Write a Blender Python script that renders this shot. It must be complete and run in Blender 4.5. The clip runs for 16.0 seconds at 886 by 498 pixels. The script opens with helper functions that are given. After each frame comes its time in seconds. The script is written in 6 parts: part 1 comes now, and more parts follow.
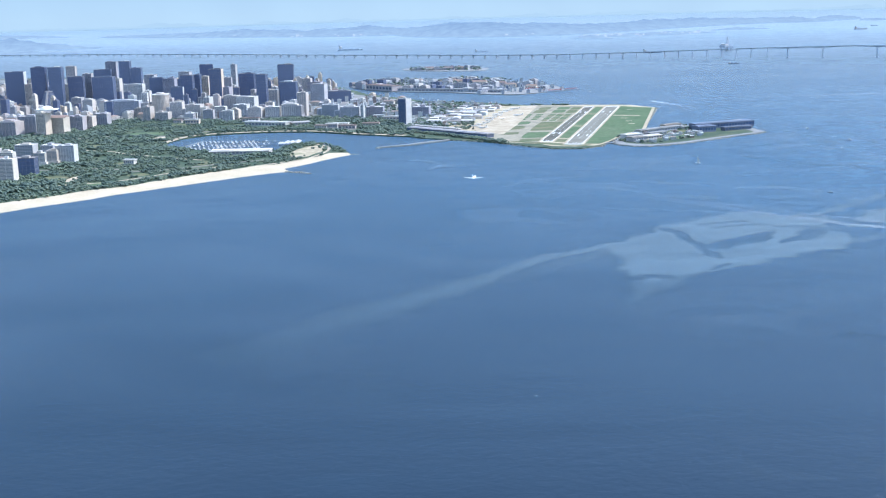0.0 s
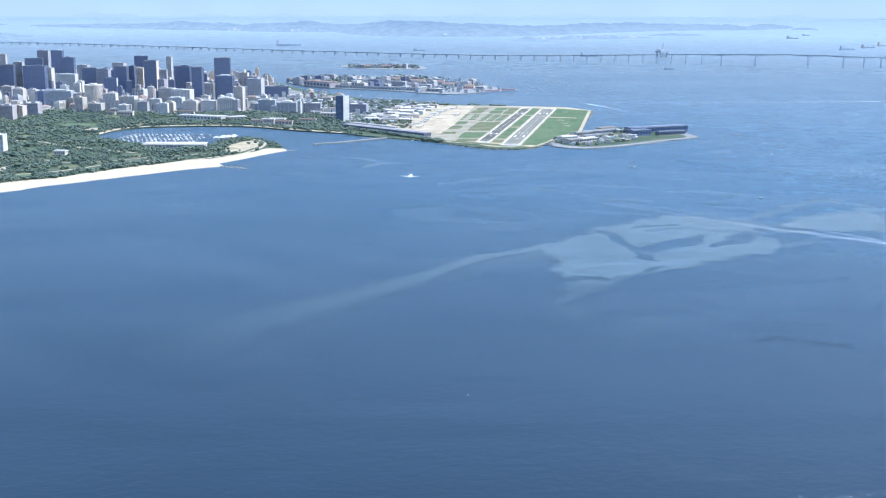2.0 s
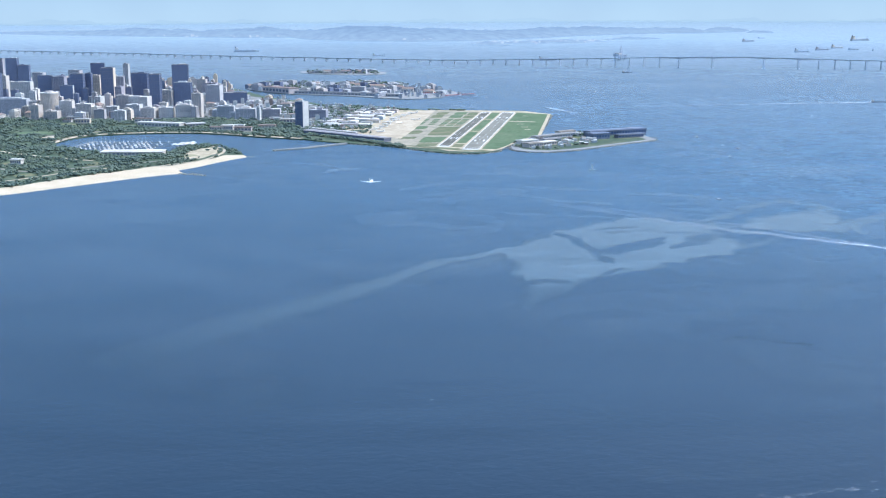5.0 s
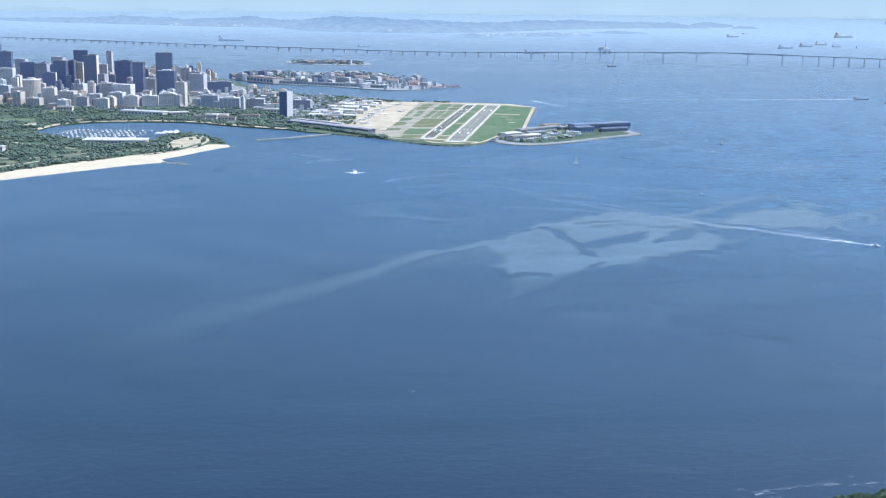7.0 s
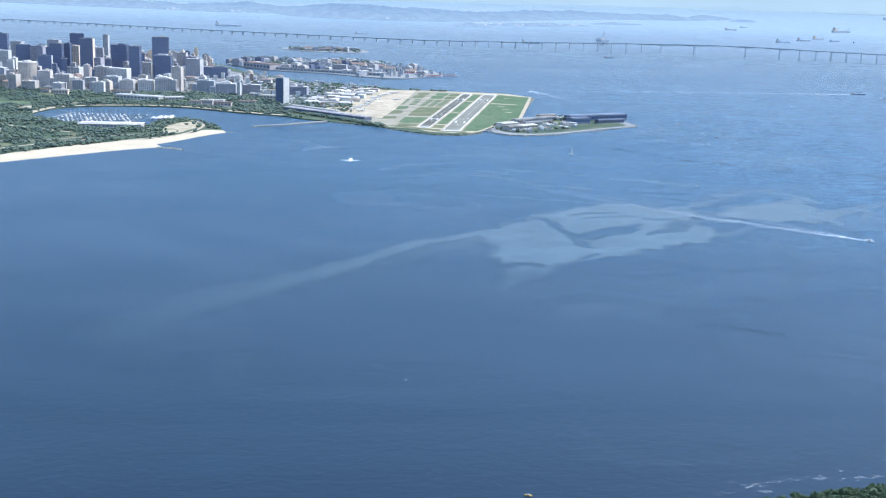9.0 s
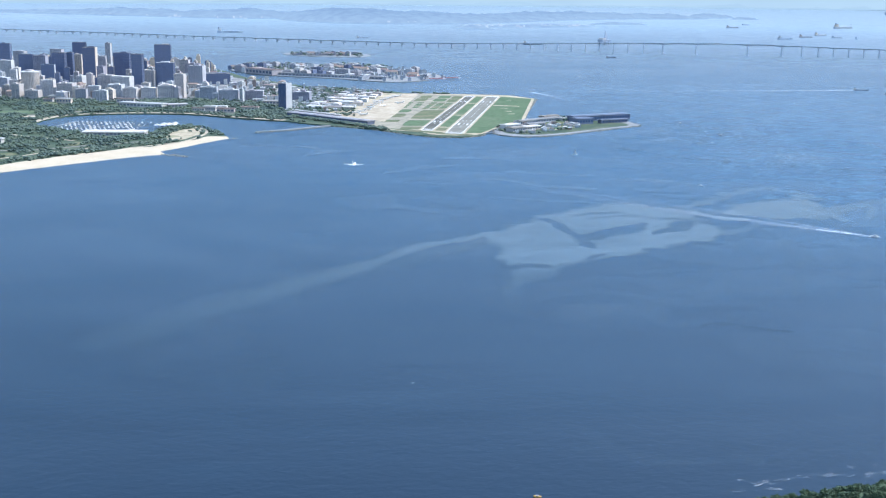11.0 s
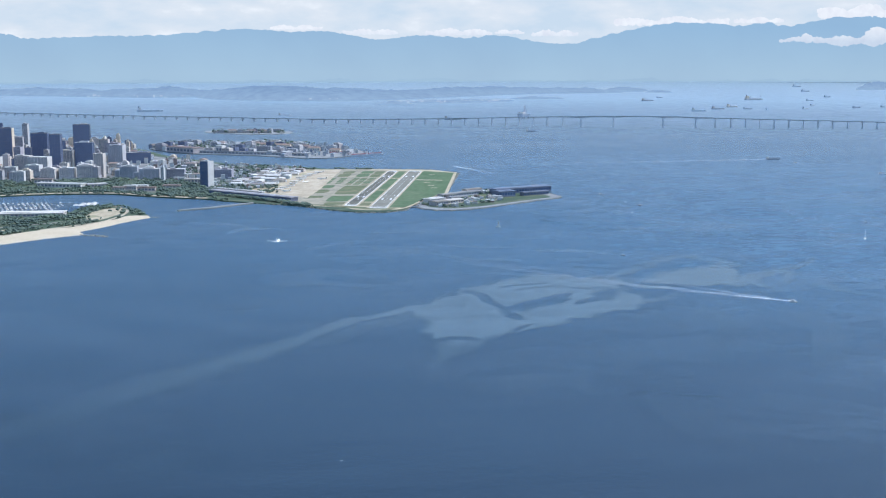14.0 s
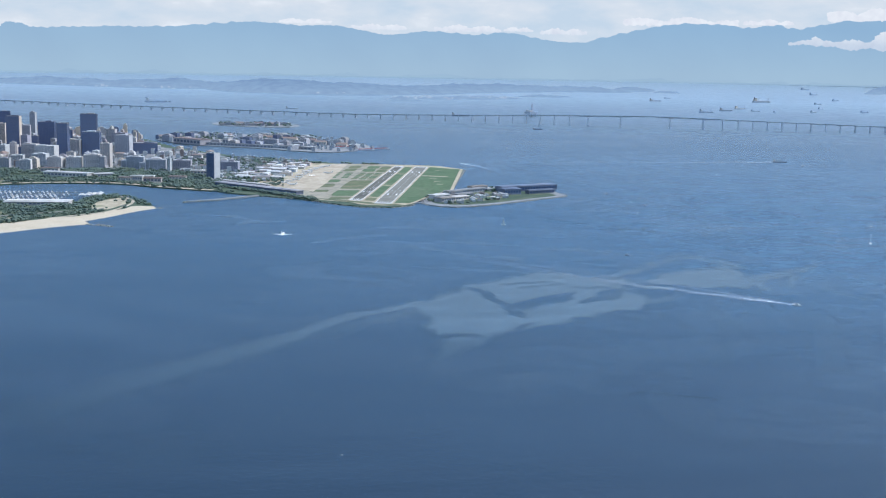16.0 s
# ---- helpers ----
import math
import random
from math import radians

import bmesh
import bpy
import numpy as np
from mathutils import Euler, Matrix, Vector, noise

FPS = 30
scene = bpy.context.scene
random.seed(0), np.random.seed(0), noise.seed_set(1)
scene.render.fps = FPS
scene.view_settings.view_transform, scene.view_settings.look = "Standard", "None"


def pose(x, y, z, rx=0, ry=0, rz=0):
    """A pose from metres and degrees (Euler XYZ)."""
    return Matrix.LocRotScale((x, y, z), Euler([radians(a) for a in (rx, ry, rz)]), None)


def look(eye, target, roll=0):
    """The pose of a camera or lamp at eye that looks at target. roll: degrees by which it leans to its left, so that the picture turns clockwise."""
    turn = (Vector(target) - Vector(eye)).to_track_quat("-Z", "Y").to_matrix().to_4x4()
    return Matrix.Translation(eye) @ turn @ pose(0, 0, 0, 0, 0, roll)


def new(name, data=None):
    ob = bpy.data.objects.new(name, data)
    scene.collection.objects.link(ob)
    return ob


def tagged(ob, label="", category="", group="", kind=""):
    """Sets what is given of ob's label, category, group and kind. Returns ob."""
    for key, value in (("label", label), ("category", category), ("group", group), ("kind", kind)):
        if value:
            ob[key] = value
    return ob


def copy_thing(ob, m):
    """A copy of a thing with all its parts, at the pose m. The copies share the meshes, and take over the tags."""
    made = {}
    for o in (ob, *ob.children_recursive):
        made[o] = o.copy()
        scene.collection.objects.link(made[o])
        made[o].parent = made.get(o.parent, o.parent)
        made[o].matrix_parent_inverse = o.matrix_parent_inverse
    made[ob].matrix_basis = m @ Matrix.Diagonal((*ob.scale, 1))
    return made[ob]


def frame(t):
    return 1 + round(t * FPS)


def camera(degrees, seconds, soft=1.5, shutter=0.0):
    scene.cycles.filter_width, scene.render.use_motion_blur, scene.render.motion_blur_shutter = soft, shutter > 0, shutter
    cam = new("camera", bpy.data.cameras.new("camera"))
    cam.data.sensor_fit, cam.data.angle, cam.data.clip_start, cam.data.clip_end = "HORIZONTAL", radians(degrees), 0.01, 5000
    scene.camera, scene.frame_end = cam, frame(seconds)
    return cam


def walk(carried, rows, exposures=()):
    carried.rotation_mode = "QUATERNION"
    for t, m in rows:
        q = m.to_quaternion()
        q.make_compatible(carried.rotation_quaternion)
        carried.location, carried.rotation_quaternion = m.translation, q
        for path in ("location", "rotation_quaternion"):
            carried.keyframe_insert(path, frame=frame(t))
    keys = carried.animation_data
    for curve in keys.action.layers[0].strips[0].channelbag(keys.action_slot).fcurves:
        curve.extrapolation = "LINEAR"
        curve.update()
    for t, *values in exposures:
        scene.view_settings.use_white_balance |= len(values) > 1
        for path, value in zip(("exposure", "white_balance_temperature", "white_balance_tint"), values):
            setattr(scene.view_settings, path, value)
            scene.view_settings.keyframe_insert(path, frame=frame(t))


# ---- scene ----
# The view reaches about forty kilometres, so the whole place stands at one
# eighth of full size: lengths below are full-size metres, set to fit the camera's view; K brings them to scale.
K = 0.125
EYE = (0.0, 0.0, 396.0 * K)

cam = camera(42.04, 16.0, soft=1.2)
PATH = [
    (0.0, 78.05, 1.31, -0.28),
    (0.5, 76.92, 1.58, -1.16),
    (1.0, 76.75, -0.36, -3.46),
    (1.5, 76.65, -1.44, -1.84),
    (2.0, 77.96, -0.34, -3.22),
    (2.5, 77.95, -0.20, -2.29),
    (3.0, 77.18, 0.30, -4.89),
    (3.5, 78.06, -0.43, -5.44),
    (3.7, 78.21, 0.09, -5.32),
    (5.8, 78.16, -0.19, -5.08),
    (6.0, 78.04, -0.18, -5.01),
    (6.5, 78.05, -0.40, -5.69),
    (7.0, 77.81, -0.80, -5.93),
    (7.5, 78.22, -0.42, -5.32),
    (8.0, 77.89, -0.19, -5.00),
    (8.5, 77.44, -0.83, -5.35),
    (9.0, 77.27, -1.68, -6.02),
    (9.2, 77.83, -1.45, -6.07),
    (11.3, 77.36, -0.61, -6.12),
    (11.5, 77.38, -0.72, -6.49),
    (12.0, 79.84, -2.96, -7.72),
    (12.5, 79.74, -1.42, -9.95),
    (13.0, 80.09, -0.06, -8.86),
    (13.5, 80.78, 0.31, -8.93),
    (14.0, 81.10, -0.13, -9.86),
    (14.5, 80.86, -0.55, -10.30),
    (15.0, 81.36, -1.19, -9.89),
    (15.5, 80.01, -1.45, -9.77),
    (16.0, 80.92, -1.23, -9.46),
]
EXPOSURES = [(0.0, 1.27, 5730, 10), (2.0, 1.36, 5750, 10), (2.5, 1.23, 5740, 10), (3.0, 1.31, 5740, 10), (3.5, 1.27, 5740, 10), (6.0, 1.21, 5770, 10), (9.2, 1.27, 5770, 10), (11.5, 1.23, 5790, 10), (12.0, 1.27, 5820, 10), (12.5, 1.03, 5830, 10), (13.0, 1.03, 5810, 10), (13.5, 0.88, 5800, 10), (14.0, 0.86, 5790, 10), (14.5, 0.75, 5790, 10), (15.0, 0.74, 5790, 10), (16.0, 0.77, 5790, 10)]
walk(cam, [(t, pose(*EYE, rx, ry, rz)) for t, rx, ry, rz in PATH], EXPOSURES)

# ---- daylight ----
SUN_AZ, SUN_EL = radians(80), radians(52)     # to the right of straight ahead, and up
world = bpy.data.worlds.new("sky")
scene.world = world
world.use_nodes = True
wn = world.node_tree
wn.nodes.clear()
sky = wn.nodes.new("ShaderNodeTexSky")
sky.sky_type = "NISHITA"
sky.sun_disc = False
sky.sun_elevation, sky.sun_rotation = SUN_EL, SUN_AZ
sky.air_density, sky.dust_density, sky.ozone_density = 1.2, 0.9, 3.0
sky.altitude = 50
bg = wn.nodes.new("ShaderNodeBackground")
bg.inputs["Strength"].default_value = 0.15
out = wn.nodes.new("ShaderNodeOutputWorld")
wn.links.new(sky.outputs[0], bg.inputs[0])
wn.links.new(bg.outputs[0], out.inputs[0])

lamp = bpy.data.lights.new("sun", "SUN")
lamp.energy, lamp.angle, lamp.color = 2.45, radians(0.6), (1.0, 0.94, 0.86)
sun = new("sun", lamp)
to_sun = Vector((math.sin(SUN_AZ) * math.cos(SUN_EL), math.cos(SUN_AZ) * math.cos(SUN_EL), math.sin(SUN_EL)))
sun.matrix_world = look(to_sun * 300, (0, 0, 0))

# ---- materials ----
def size(metres):
    """Noise scale whose features measure that many full-size metres."""
    return 1.0 / (metres * K)


class Mat:
    """A node material with one Principled shader, built step by step."""

    def __init__(self, name, rough=0.8, metal=0.0, ior=1.45):
        self.m = bpy.data.materials.new(name)
        self.m.use_nodes = True
        self.t = self.m.node_tree
        self.p = self.t.nodes["Principled BSDF"]
        self.p.inputs["Roughness"].default_value = rough
        self.p.inputs["Metallic"].default_value = metal
        self.p.inputs["IOR"].default_value = ior
        self.co = self.t.nodes.new("ShaderNodeTexCoord").outputs["Object"]

    def node(self, kind):
        return self.t.nodes.new(kind)

    def link(self, a, b):
        self.t.links.new(a, b)

    def noise(self, metres, detail=4, stretch=(1, 1, 1), distort=0.0, rough=0.55):
        mp = self.node("ShaderNodeMapping")
        mp.inputs["Scale"].default_value = stretch
        self.link(self.co, mp.inputs[0])
        n = self.node("ShaderNodeTexNoise")
        n.inputs["Scale"].default_value = size(metres)
        n.inputs["Detail"].default_value = detail
        n.inputs["Roughness"].default_value = rough
        n.inputs["Distortion"].default_value = distort
        self.link(mp.outputs[0], n.inputs["Vector"])
        return n.outputs["Fac"]

    def ramp(self, fac, *stops):
        r = self.node("ShaderNodeValToRGB")
        while len(r.color_ramp.elements) < len(stops):
            r.color_ramp.elements.new(0.5)
        for e, (pos, col) in zip(r.color_ramp.elements, stops):
            e.position = pos
            e.color = (*col, 1) if len(col) == 3 else col
        self.link(fac, r.inputs[0])
        return r.outputs[0]

    def mix(self, fac, a, b, kind="MIX"):
        n = self.node("ShaderNodeMix")
        n.data_type, n.blend_type = "RGBA", kind
        for s, v in ((n.inputs[0], fac), (n.inputs[6], a), (n.inputs[7], b)):
            if isinstance(v, (int, float)):
                s.default_value = v
            elif isinstance(v, tuple):
                s.default_value = (*v, 1)
            else:
                self.link(v, s)
        return n.outputs[2]

    def maths(self, op, a, b=0.0):
        n = self.node("ShaderNodeMath")
        n.operation = op
        for s, v in zip(n.inputs, (a, b)):
            if isinstance(v, (int, float)):
                s.default_value = v
            else:
                self.link(v, s)
        return n.outputs[0]

    def island(self):
        return self.node("ShaderNodeNewGeometry").outputs["Random Per Island"]

    def one(self):
        """A tone for each building: the same for all parts that stand at one place."""
        w = self.node("ShaderNodeTexWhiteNoise")
        self.link(self.node("ShaderNodeObjectInfo").outputs["Location"], w.inputs["Vector"])
        return w.outputs["Value"]

    def colour(self, c):
        self.link(c, self.p.inputs["Base Color"])
        return self

    def bump(self, h, metres, strength=0.5):
        b = self.node("ShaderNodeBump")
        b.inputs["Strength"].default_value = strength
        b.inputs["Distance"].default_value = metres * K
        self.link(h, b.inputs["Height"])
        self.link(b.outputs[0], self.p.inputs["Normal"])
        return self


def plain(name, c, rough=0.75, vary=0.25, grain=6.0, stain=40.0, metal=0.0, each=0.25, relief=0.15):
    """A painted, cast or stained surface: two scales of variation and a tone of its own for each object."""
    m = Mat(name, rough, metal)
    m.p.inputs["Specular IOR Level"].default_value = 0.3
    lo, hi = tuple(v * (1 - vary) for v in c), tuple(min(0.92, v * (1 + vary)) for v in c)
    base = m.ramp(m.noise(grain, 5), (0.3, lo), (0.7, hi))
    big = m.ramp(m.noise(stain, 3), (0.35, (0.78, 0.77, 0.74)), (0.65, (1, 1, 1)))
    c1 = m.mix(0.8, base, big, "MULTIPLY")
    tone = m.ramp(m.one(), (0.0, (1 - each, 1 - each, 1 - each * 0.8)), (0.3, (1, 1 - each * 0.25, 1 - each * 0.6)), (0.6, (1 - each * 0.5, 1 - each * 0.35, 1 - each * 0.3)), (0.8, (1, 0.99, 0.97)), (1.0, (1 - each * 0.7, 1 - each * 0.8, 1 - each * 0.9)))
    m.colour(m.mix(1.0, c1, tone, "MULTIPLY"))
    if relief:
        m.bump(m.noise(grain * 0.4, 4), 0.5, relief)
    return m.m


def water_material():
    m = Mat("sea_water", 0.22, ior=1.33)
    m.p.inputs["Specular IOR Level"].default_value = 0.38
    deep, murky = (0.004, 0.014, 0.028), (0.006, 0.020, 0.037)
    body = m.ramp(m.noise(900, 5, distort=0.6), (0.3, deep), (0.7, murky))
    streak = m.ramp(m.noise(260, 7, (0.35, 1.0, 1), 1.6), (0.50, (1, 1, 1)), (0.62, (1.22, 1.2, 1.16)), (0.70, (1, 1, 1)))
    m.colour(m.mix(0.7, body, streak, "MULTIPLY"))
    calm = m.ramp(m.noise(420, 6, (0.5, 1, 1), 1.2), (0.35, (0.44,) * 3), (0.7, (0.34,) * 3))
    lines = m.ramp(m.noise(150, 8, (0.22, 1.0, 1), 2.2, 0.6), (0.52, (0, 0, 0)), (0.60, (1, 1, 1)), (0.66, (0, 0, 0)))
    here = m.ramp(m.noise(1100, 4, distort=0.5), (0.54, (0, 0, 0)), (0.68, (1, 1, 1)))
    slack = m.maths("MULTIPLY", m.maths("MULTIPLY", lines, here), 0.05)
    m.link(m.maths("SUBTRACT", calm, slack), m.p.inputs["Roughness"])
    h = m.maths("ADD", m.noise(9, 6, (0.7, 1, 1), 0.5, 0.62), m.maths("MULTIPLY", m.noise(45, 4, (0.7, 1, 1), 0.8), 0.8))
    return m.bump(h, 1.2, 0.3).m


def film_material(name="surface_film", rough=0.2, low=(0.056, 0.096, 0.12), high=(0.078, 0.124, 0.148), gloss=0.4):
    """Foam, silt and oil lying on the water, and painted haze and sheen; the mesh tells how thick it lies."""
    m = Mat(name, rough, ior=1.33)
    m.p.inputs["Specular IOR Level"].default_value = gloss
    a = m.node("ShaderNodeAttribute")
    a.attribute_name = "film"
    n = m.noise(26, 7, (0.6, 1.0, 1), 1.0, 0.65)
    n2 = m.noise(120, 5, (0.6, 1.0, 1), 1.5)
    f = m.maths("MULTIPLY", a.outputs["Fac"], m.maths("ADD", m.maths("ADD", m.maths("MULTIPLY", n, 0.9), m.maths("MULTIPLY", n2, 0.7)), 0.2))
    f = m.maths("MINIMUM", m.maths("MAXIMUM", f, 0.0), 0.95)
    m.colour(m.ramp(n, (0.3, low), (0.75, high)))
    m.link(f, m.p.inputs["Alpha"])
    m.bump(m.noise(12, 5, (0.6, 1, 1), 0.5), 0.6, 0.05)
    return m.m


def foam_material():
    m = Mat("foam", 0.6)
    a = m.node("ShaderNodeAttribute")
    a.attribute_name = "film"
    n = m.noise(5, 6, (1, 1, 1), 1.0, 0.7)
    f = m.maths("MULTIPLY", a.outputs["Fac"], m.ramp(n, (0.40, (0.02,) * 3), (0.62, (1,) * 3)))
    m.colour(m.ramp(n, (0.3, (0.55, 0.66, 0.74)), (0.7, (0.86, 0.88, 0.88))))
    m.link(f, m.p.inputs["Alpha"])
    return m.m


def leaf_material(name, dark, mid, light):
    m = Mat(name, 0.75)
    c = m.ramp(m.island(), (0.0, dark), (0.5, mid), (1.0, light))
    g = m.ramp(m.noise(3.0, 5), (0.3, (0.78,) * 3), (0.7, (1.1,) * 3))
    stand = m.ramp(m.noise(85, 4, distort=0.4), (0.36, (0.70, 0.78, 0.84)), (0.64, (1.28, 1.2, 1.05)))
    m.colour(m.mix(1.0, m.mix(1.0, c, g, "MULTIPLY"), stand, "MULTIPLY"))
    return m.bump(m.noise(1.6, 4), 1.0, 0.4).m


def ground_material(name, a, b, c, big=70, small=9):
    m = Mat(name, 0.9)
    m.p.inputs["Specular IOR Level"].default_value = 0.15
    base = m.ramp(m.noise(big, 6, distort=0.5), (0.34, a), (0.5, b), (0.66, c))
    g = m.ramp(m.noise(small, 6), (0.3, (0.7,) * 3), (0.72, (1.15,) * 3))
    m.colour(m.mix(0.9, base, g, "MULTIPLY"))
    return m.bump(m.noise(small * 0.5, 5), 0.6, 0.3).m


def glass_wall(name, c, rough=0.18, floor=3.6):
    """Curtain wall: dark panes, fainter and stronger from bay to bay."""
    m = Mat(name, rough, ior=1.5)
    panes = m.ramp(m.noise(5.0, 2, (1, 1, 1.3)), (0.35, tuple(v * 0.85 for v in c)), (0.65, tuple(v * 1.15 for v in c)))
    tone = m.ramp(m.one(), (0.0, (0.75, 0.75, 0.8)), (1.0, (1.15, 1.12, 1.05)))
    m.colour(m.mix(1.0, panes, tone, "MULTIPLY"))
    return m.m


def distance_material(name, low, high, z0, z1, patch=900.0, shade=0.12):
    """Far backdrop behind the bay: haze is painted in as a glowing colour, graded by height."""
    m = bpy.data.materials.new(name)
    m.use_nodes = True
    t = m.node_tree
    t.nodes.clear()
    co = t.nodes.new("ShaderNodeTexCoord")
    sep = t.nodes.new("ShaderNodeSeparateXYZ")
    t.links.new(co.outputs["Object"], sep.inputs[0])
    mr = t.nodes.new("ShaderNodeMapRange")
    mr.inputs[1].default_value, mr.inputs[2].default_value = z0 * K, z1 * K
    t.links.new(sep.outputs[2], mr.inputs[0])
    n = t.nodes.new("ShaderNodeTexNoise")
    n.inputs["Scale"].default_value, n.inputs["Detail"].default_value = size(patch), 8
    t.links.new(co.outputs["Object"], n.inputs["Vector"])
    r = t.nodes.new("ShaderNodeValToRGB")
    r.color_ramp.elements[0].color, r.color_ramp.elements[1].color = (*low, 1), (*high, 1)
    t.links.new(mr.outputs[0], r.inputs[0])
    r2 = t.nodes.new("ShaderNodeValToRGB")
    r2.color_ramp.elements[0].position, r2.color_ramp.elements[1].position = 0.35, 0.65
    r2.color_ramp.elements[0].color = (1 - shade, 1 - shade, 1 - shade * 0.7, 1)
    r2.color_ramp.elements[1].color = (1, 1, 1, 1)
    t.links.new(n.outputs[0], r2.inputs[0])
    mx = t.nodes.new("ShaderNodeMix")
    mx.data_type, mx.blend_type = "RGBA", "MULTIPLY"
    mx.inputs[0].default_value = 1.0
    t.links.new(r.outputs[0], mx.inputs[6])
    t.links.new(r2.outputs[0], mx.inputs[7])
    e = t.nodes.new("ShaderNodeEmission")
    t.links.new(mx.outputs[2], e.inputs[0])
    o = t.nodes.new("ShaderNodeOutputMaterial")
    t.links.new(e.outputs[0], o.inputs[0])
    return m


def cloud_backdrop_material():
    """Pale sky over the far range, with bands of cumulus."""
    m = bpy.data.materials.new("cloudy_distance")
    m.use_nodes = True
    t = m.node_tree
    t.nodes.clear()
    co = t.nodes.new("ShaderNodeTexCoord")
    mp = t.nodes.new("ShaderNodeMapping")
    mp.inputs["Scale"].default_value = (1, 1, 2.6)
    t.links.new(co.outputs["Object"], mp.inputs[0])
    n = t.nodes.new("ShaderNodeTexNoise")
    n.inputs["Scale"].default_value, n.inputs["Detail"].default_value = size(1900), 9
    n.inputs["Roughness"].default_value = 0.55
    t.links.new(mp.outputs[0], n.inputs["Vector"])
    n2 = t.nodes.new("ShaderNodeTexNoise")
    n2.inputs["Scale"].default_value, n2.inputs["Detail"].default_value = size(6500), 5
    t.links.new(mp.outputs[0], n2.inputs["Vector"])
    mix = t.nodes.new("ShaderNodeMath")
    mix.operation = "MULTIPLY_ADD"
    mix.inputs[1].default_value = 0.55
    t.links.new(n.outputs[0], mix.inputs[0])
    half = t.nodes.new("ShaderNodeMath")
    half.operation = "MULTIPLY"
    half.inputs[1].default_value = 0.45
    t.links.new(n2.outputs[0], half.inputs[0])
    t.links.new(half.outputs[0], mix.inputs[2])
    r = t.nodes.new("ShaderNodeValToRGB")
    cr = r.color_ramp
    cr.elements[0].position, cr.elements[0].color = 0.38, (0.350, 0.395, 0.425, 1)
    cr.elements[1].position, cr.elements[1].color = 0.62, (0.510, 0.506, 0.493, 1)
    e1 = cr.elements.new(0.47)
    e1.color = (0.395, 0.420, 0.434, 1)
    e2 = cr.elements.new(0.54)
    e2.color = (0.430, 0.440, 0.442, 1)
    t.links.new(mix.outputs[0], r.inputs[0])
    e = t.nodes.new("ShaderNodeEmission")
    t.links.new(r.outputs[0], e.inputs[0])
    o = t.nodes.new("ShaderNodeOutputMaterial")
    t.links.new(e.outputs[0], o.inputs[0])
    return m


WATER, FILM, FOAM = water_material(), film_material(), foam_material()
# Film colour that lightens the middle bay in place of sheen and haze.
BRIGHTENED = film_material("turbid_water", 0.4, (0.062, 0.15, 0.235), (0.078, 0.17, 0.26), 0.3)
DARK_STREAK = film_material("dark_streak_film", 0.5, (0.02, 0.035, 0.05), (0.03, 0.045, 0.06), 0.2)
# Pale film for drifting streaks, and for haze painted over the far water.
HAZE_SILT = film_material("silty_water", 0.35, (0.215, 0.30, 0.355), (0.255, 0.34, 0.395), 0.15)
SAND = ground_material("beach_sand", (0.48, 0.40, 0.275), (0.51, 0.43, 0.30), (0.535, 0.455, 0.325), 60, 2.5)
PARK = ground_material("park_ground", (0.05, 0.078, 0.052), (0.068, 0.098, 0.06), (0.12, 0.135, 0.085), 55, 9)
EARTH = ground_material("bare_earth", (0.36, 0.30, 0.20), (0.46, 0.39, 0.27), (0.25, 0.24, 0.14), 60, 9)
GRASS = ground_material("mown_grass", (0.078, 0.125, 0.062), (0.095, 0.142, 0.07), (0.122, 0.155, 0.085), 90, 12)
DRY_GRASS = ground_material("dry_grass", (0.095, 0.12, 0.06), (0.13, 0.145, 0.075), (0.18, 0.17, 0.10), 60, 10)
ASPHALT = ground_material("asphalt", (0.16, 0.155, 0.125), (0.20, 0.195, 0.155), (0.235, 0.225, 0.18), 60, 7)
DARK_ASPHALT = ground_material("dark_asphalt", (0.085, 0.083, 0.068), (0.12, 0.117, 0.092), (0.17, 0.163, 0.125), 50, 7)
TAXI = ground_material("worn_taxiway", (0.235, 0.22, 0.16), (0.285, 0.26, 0.19), (0.335, 0.30, 0.22), 60, 12)
APRON = ground_material("apron_concrete", (0.35, 0.295, 0.205), (0.42, 0.355, 0.25), (0.48, 0.41, 0.30), 70, 14)
CITY_GROUND = ground_material("street_ground", (0.13, 0.14, 0.13), (0.22, 0.22, 0.21), (0.32, 0.30, 0.27), 60, 10)
QUAY = plain("quay_stone", (0.27, 0.265, 0.25), 0.85, 0.3, 4, 40)
ROCK = plain("rock_armour", (0.30, 0.27, 0.22), 0.9, 0.4, 3, 20, relief=0.4)
WHITE = plain("white_paint", (0.80, 0.77, 0.70), 0.6, 0.08, 5, 30, each=0.1)
MARK = plain("runway_paint", (0.74, 0.74, 0.72), 0.7, 0.12, 4, 30, each=0.05)
LIGHT = plain("light_render", (0.62, 0.585, 0.55), 0.8, 0.12, 5, 30, each=0.45)
CREAM = plain("cream_render", (0.62, 0.555, 0.48), 0.8, 0.12, 5, 30, each=0.4)
GREY = plain("grey_concrete", (0.44, 0.44, 0.46), 0.85, 0.15, 5, 30, each=0.35)
# Dark cladding blued for haze; on the naval school it stands for shade.
DARK = plain("dark_and_shaded_cladding", (0.17, 0.195, 0.26), 0.55, 0.2, 5, 30, each=0.3)
ROOF = plain("flat_roof_felt", (0.30, 0.29, 0.28), 0.9, 0.25, 4, 20, each=0.4)
ROOF_WHITE = plain("white_metal_roof", (0.62, 0.59, 0.54), 0.5, 0.1, 6, 40, each=0.15)
TILE = plain("clay_tile_roof", (0.30, 0.232, 0.20), 0.85, 0.2, 4, 20, each=0.3)
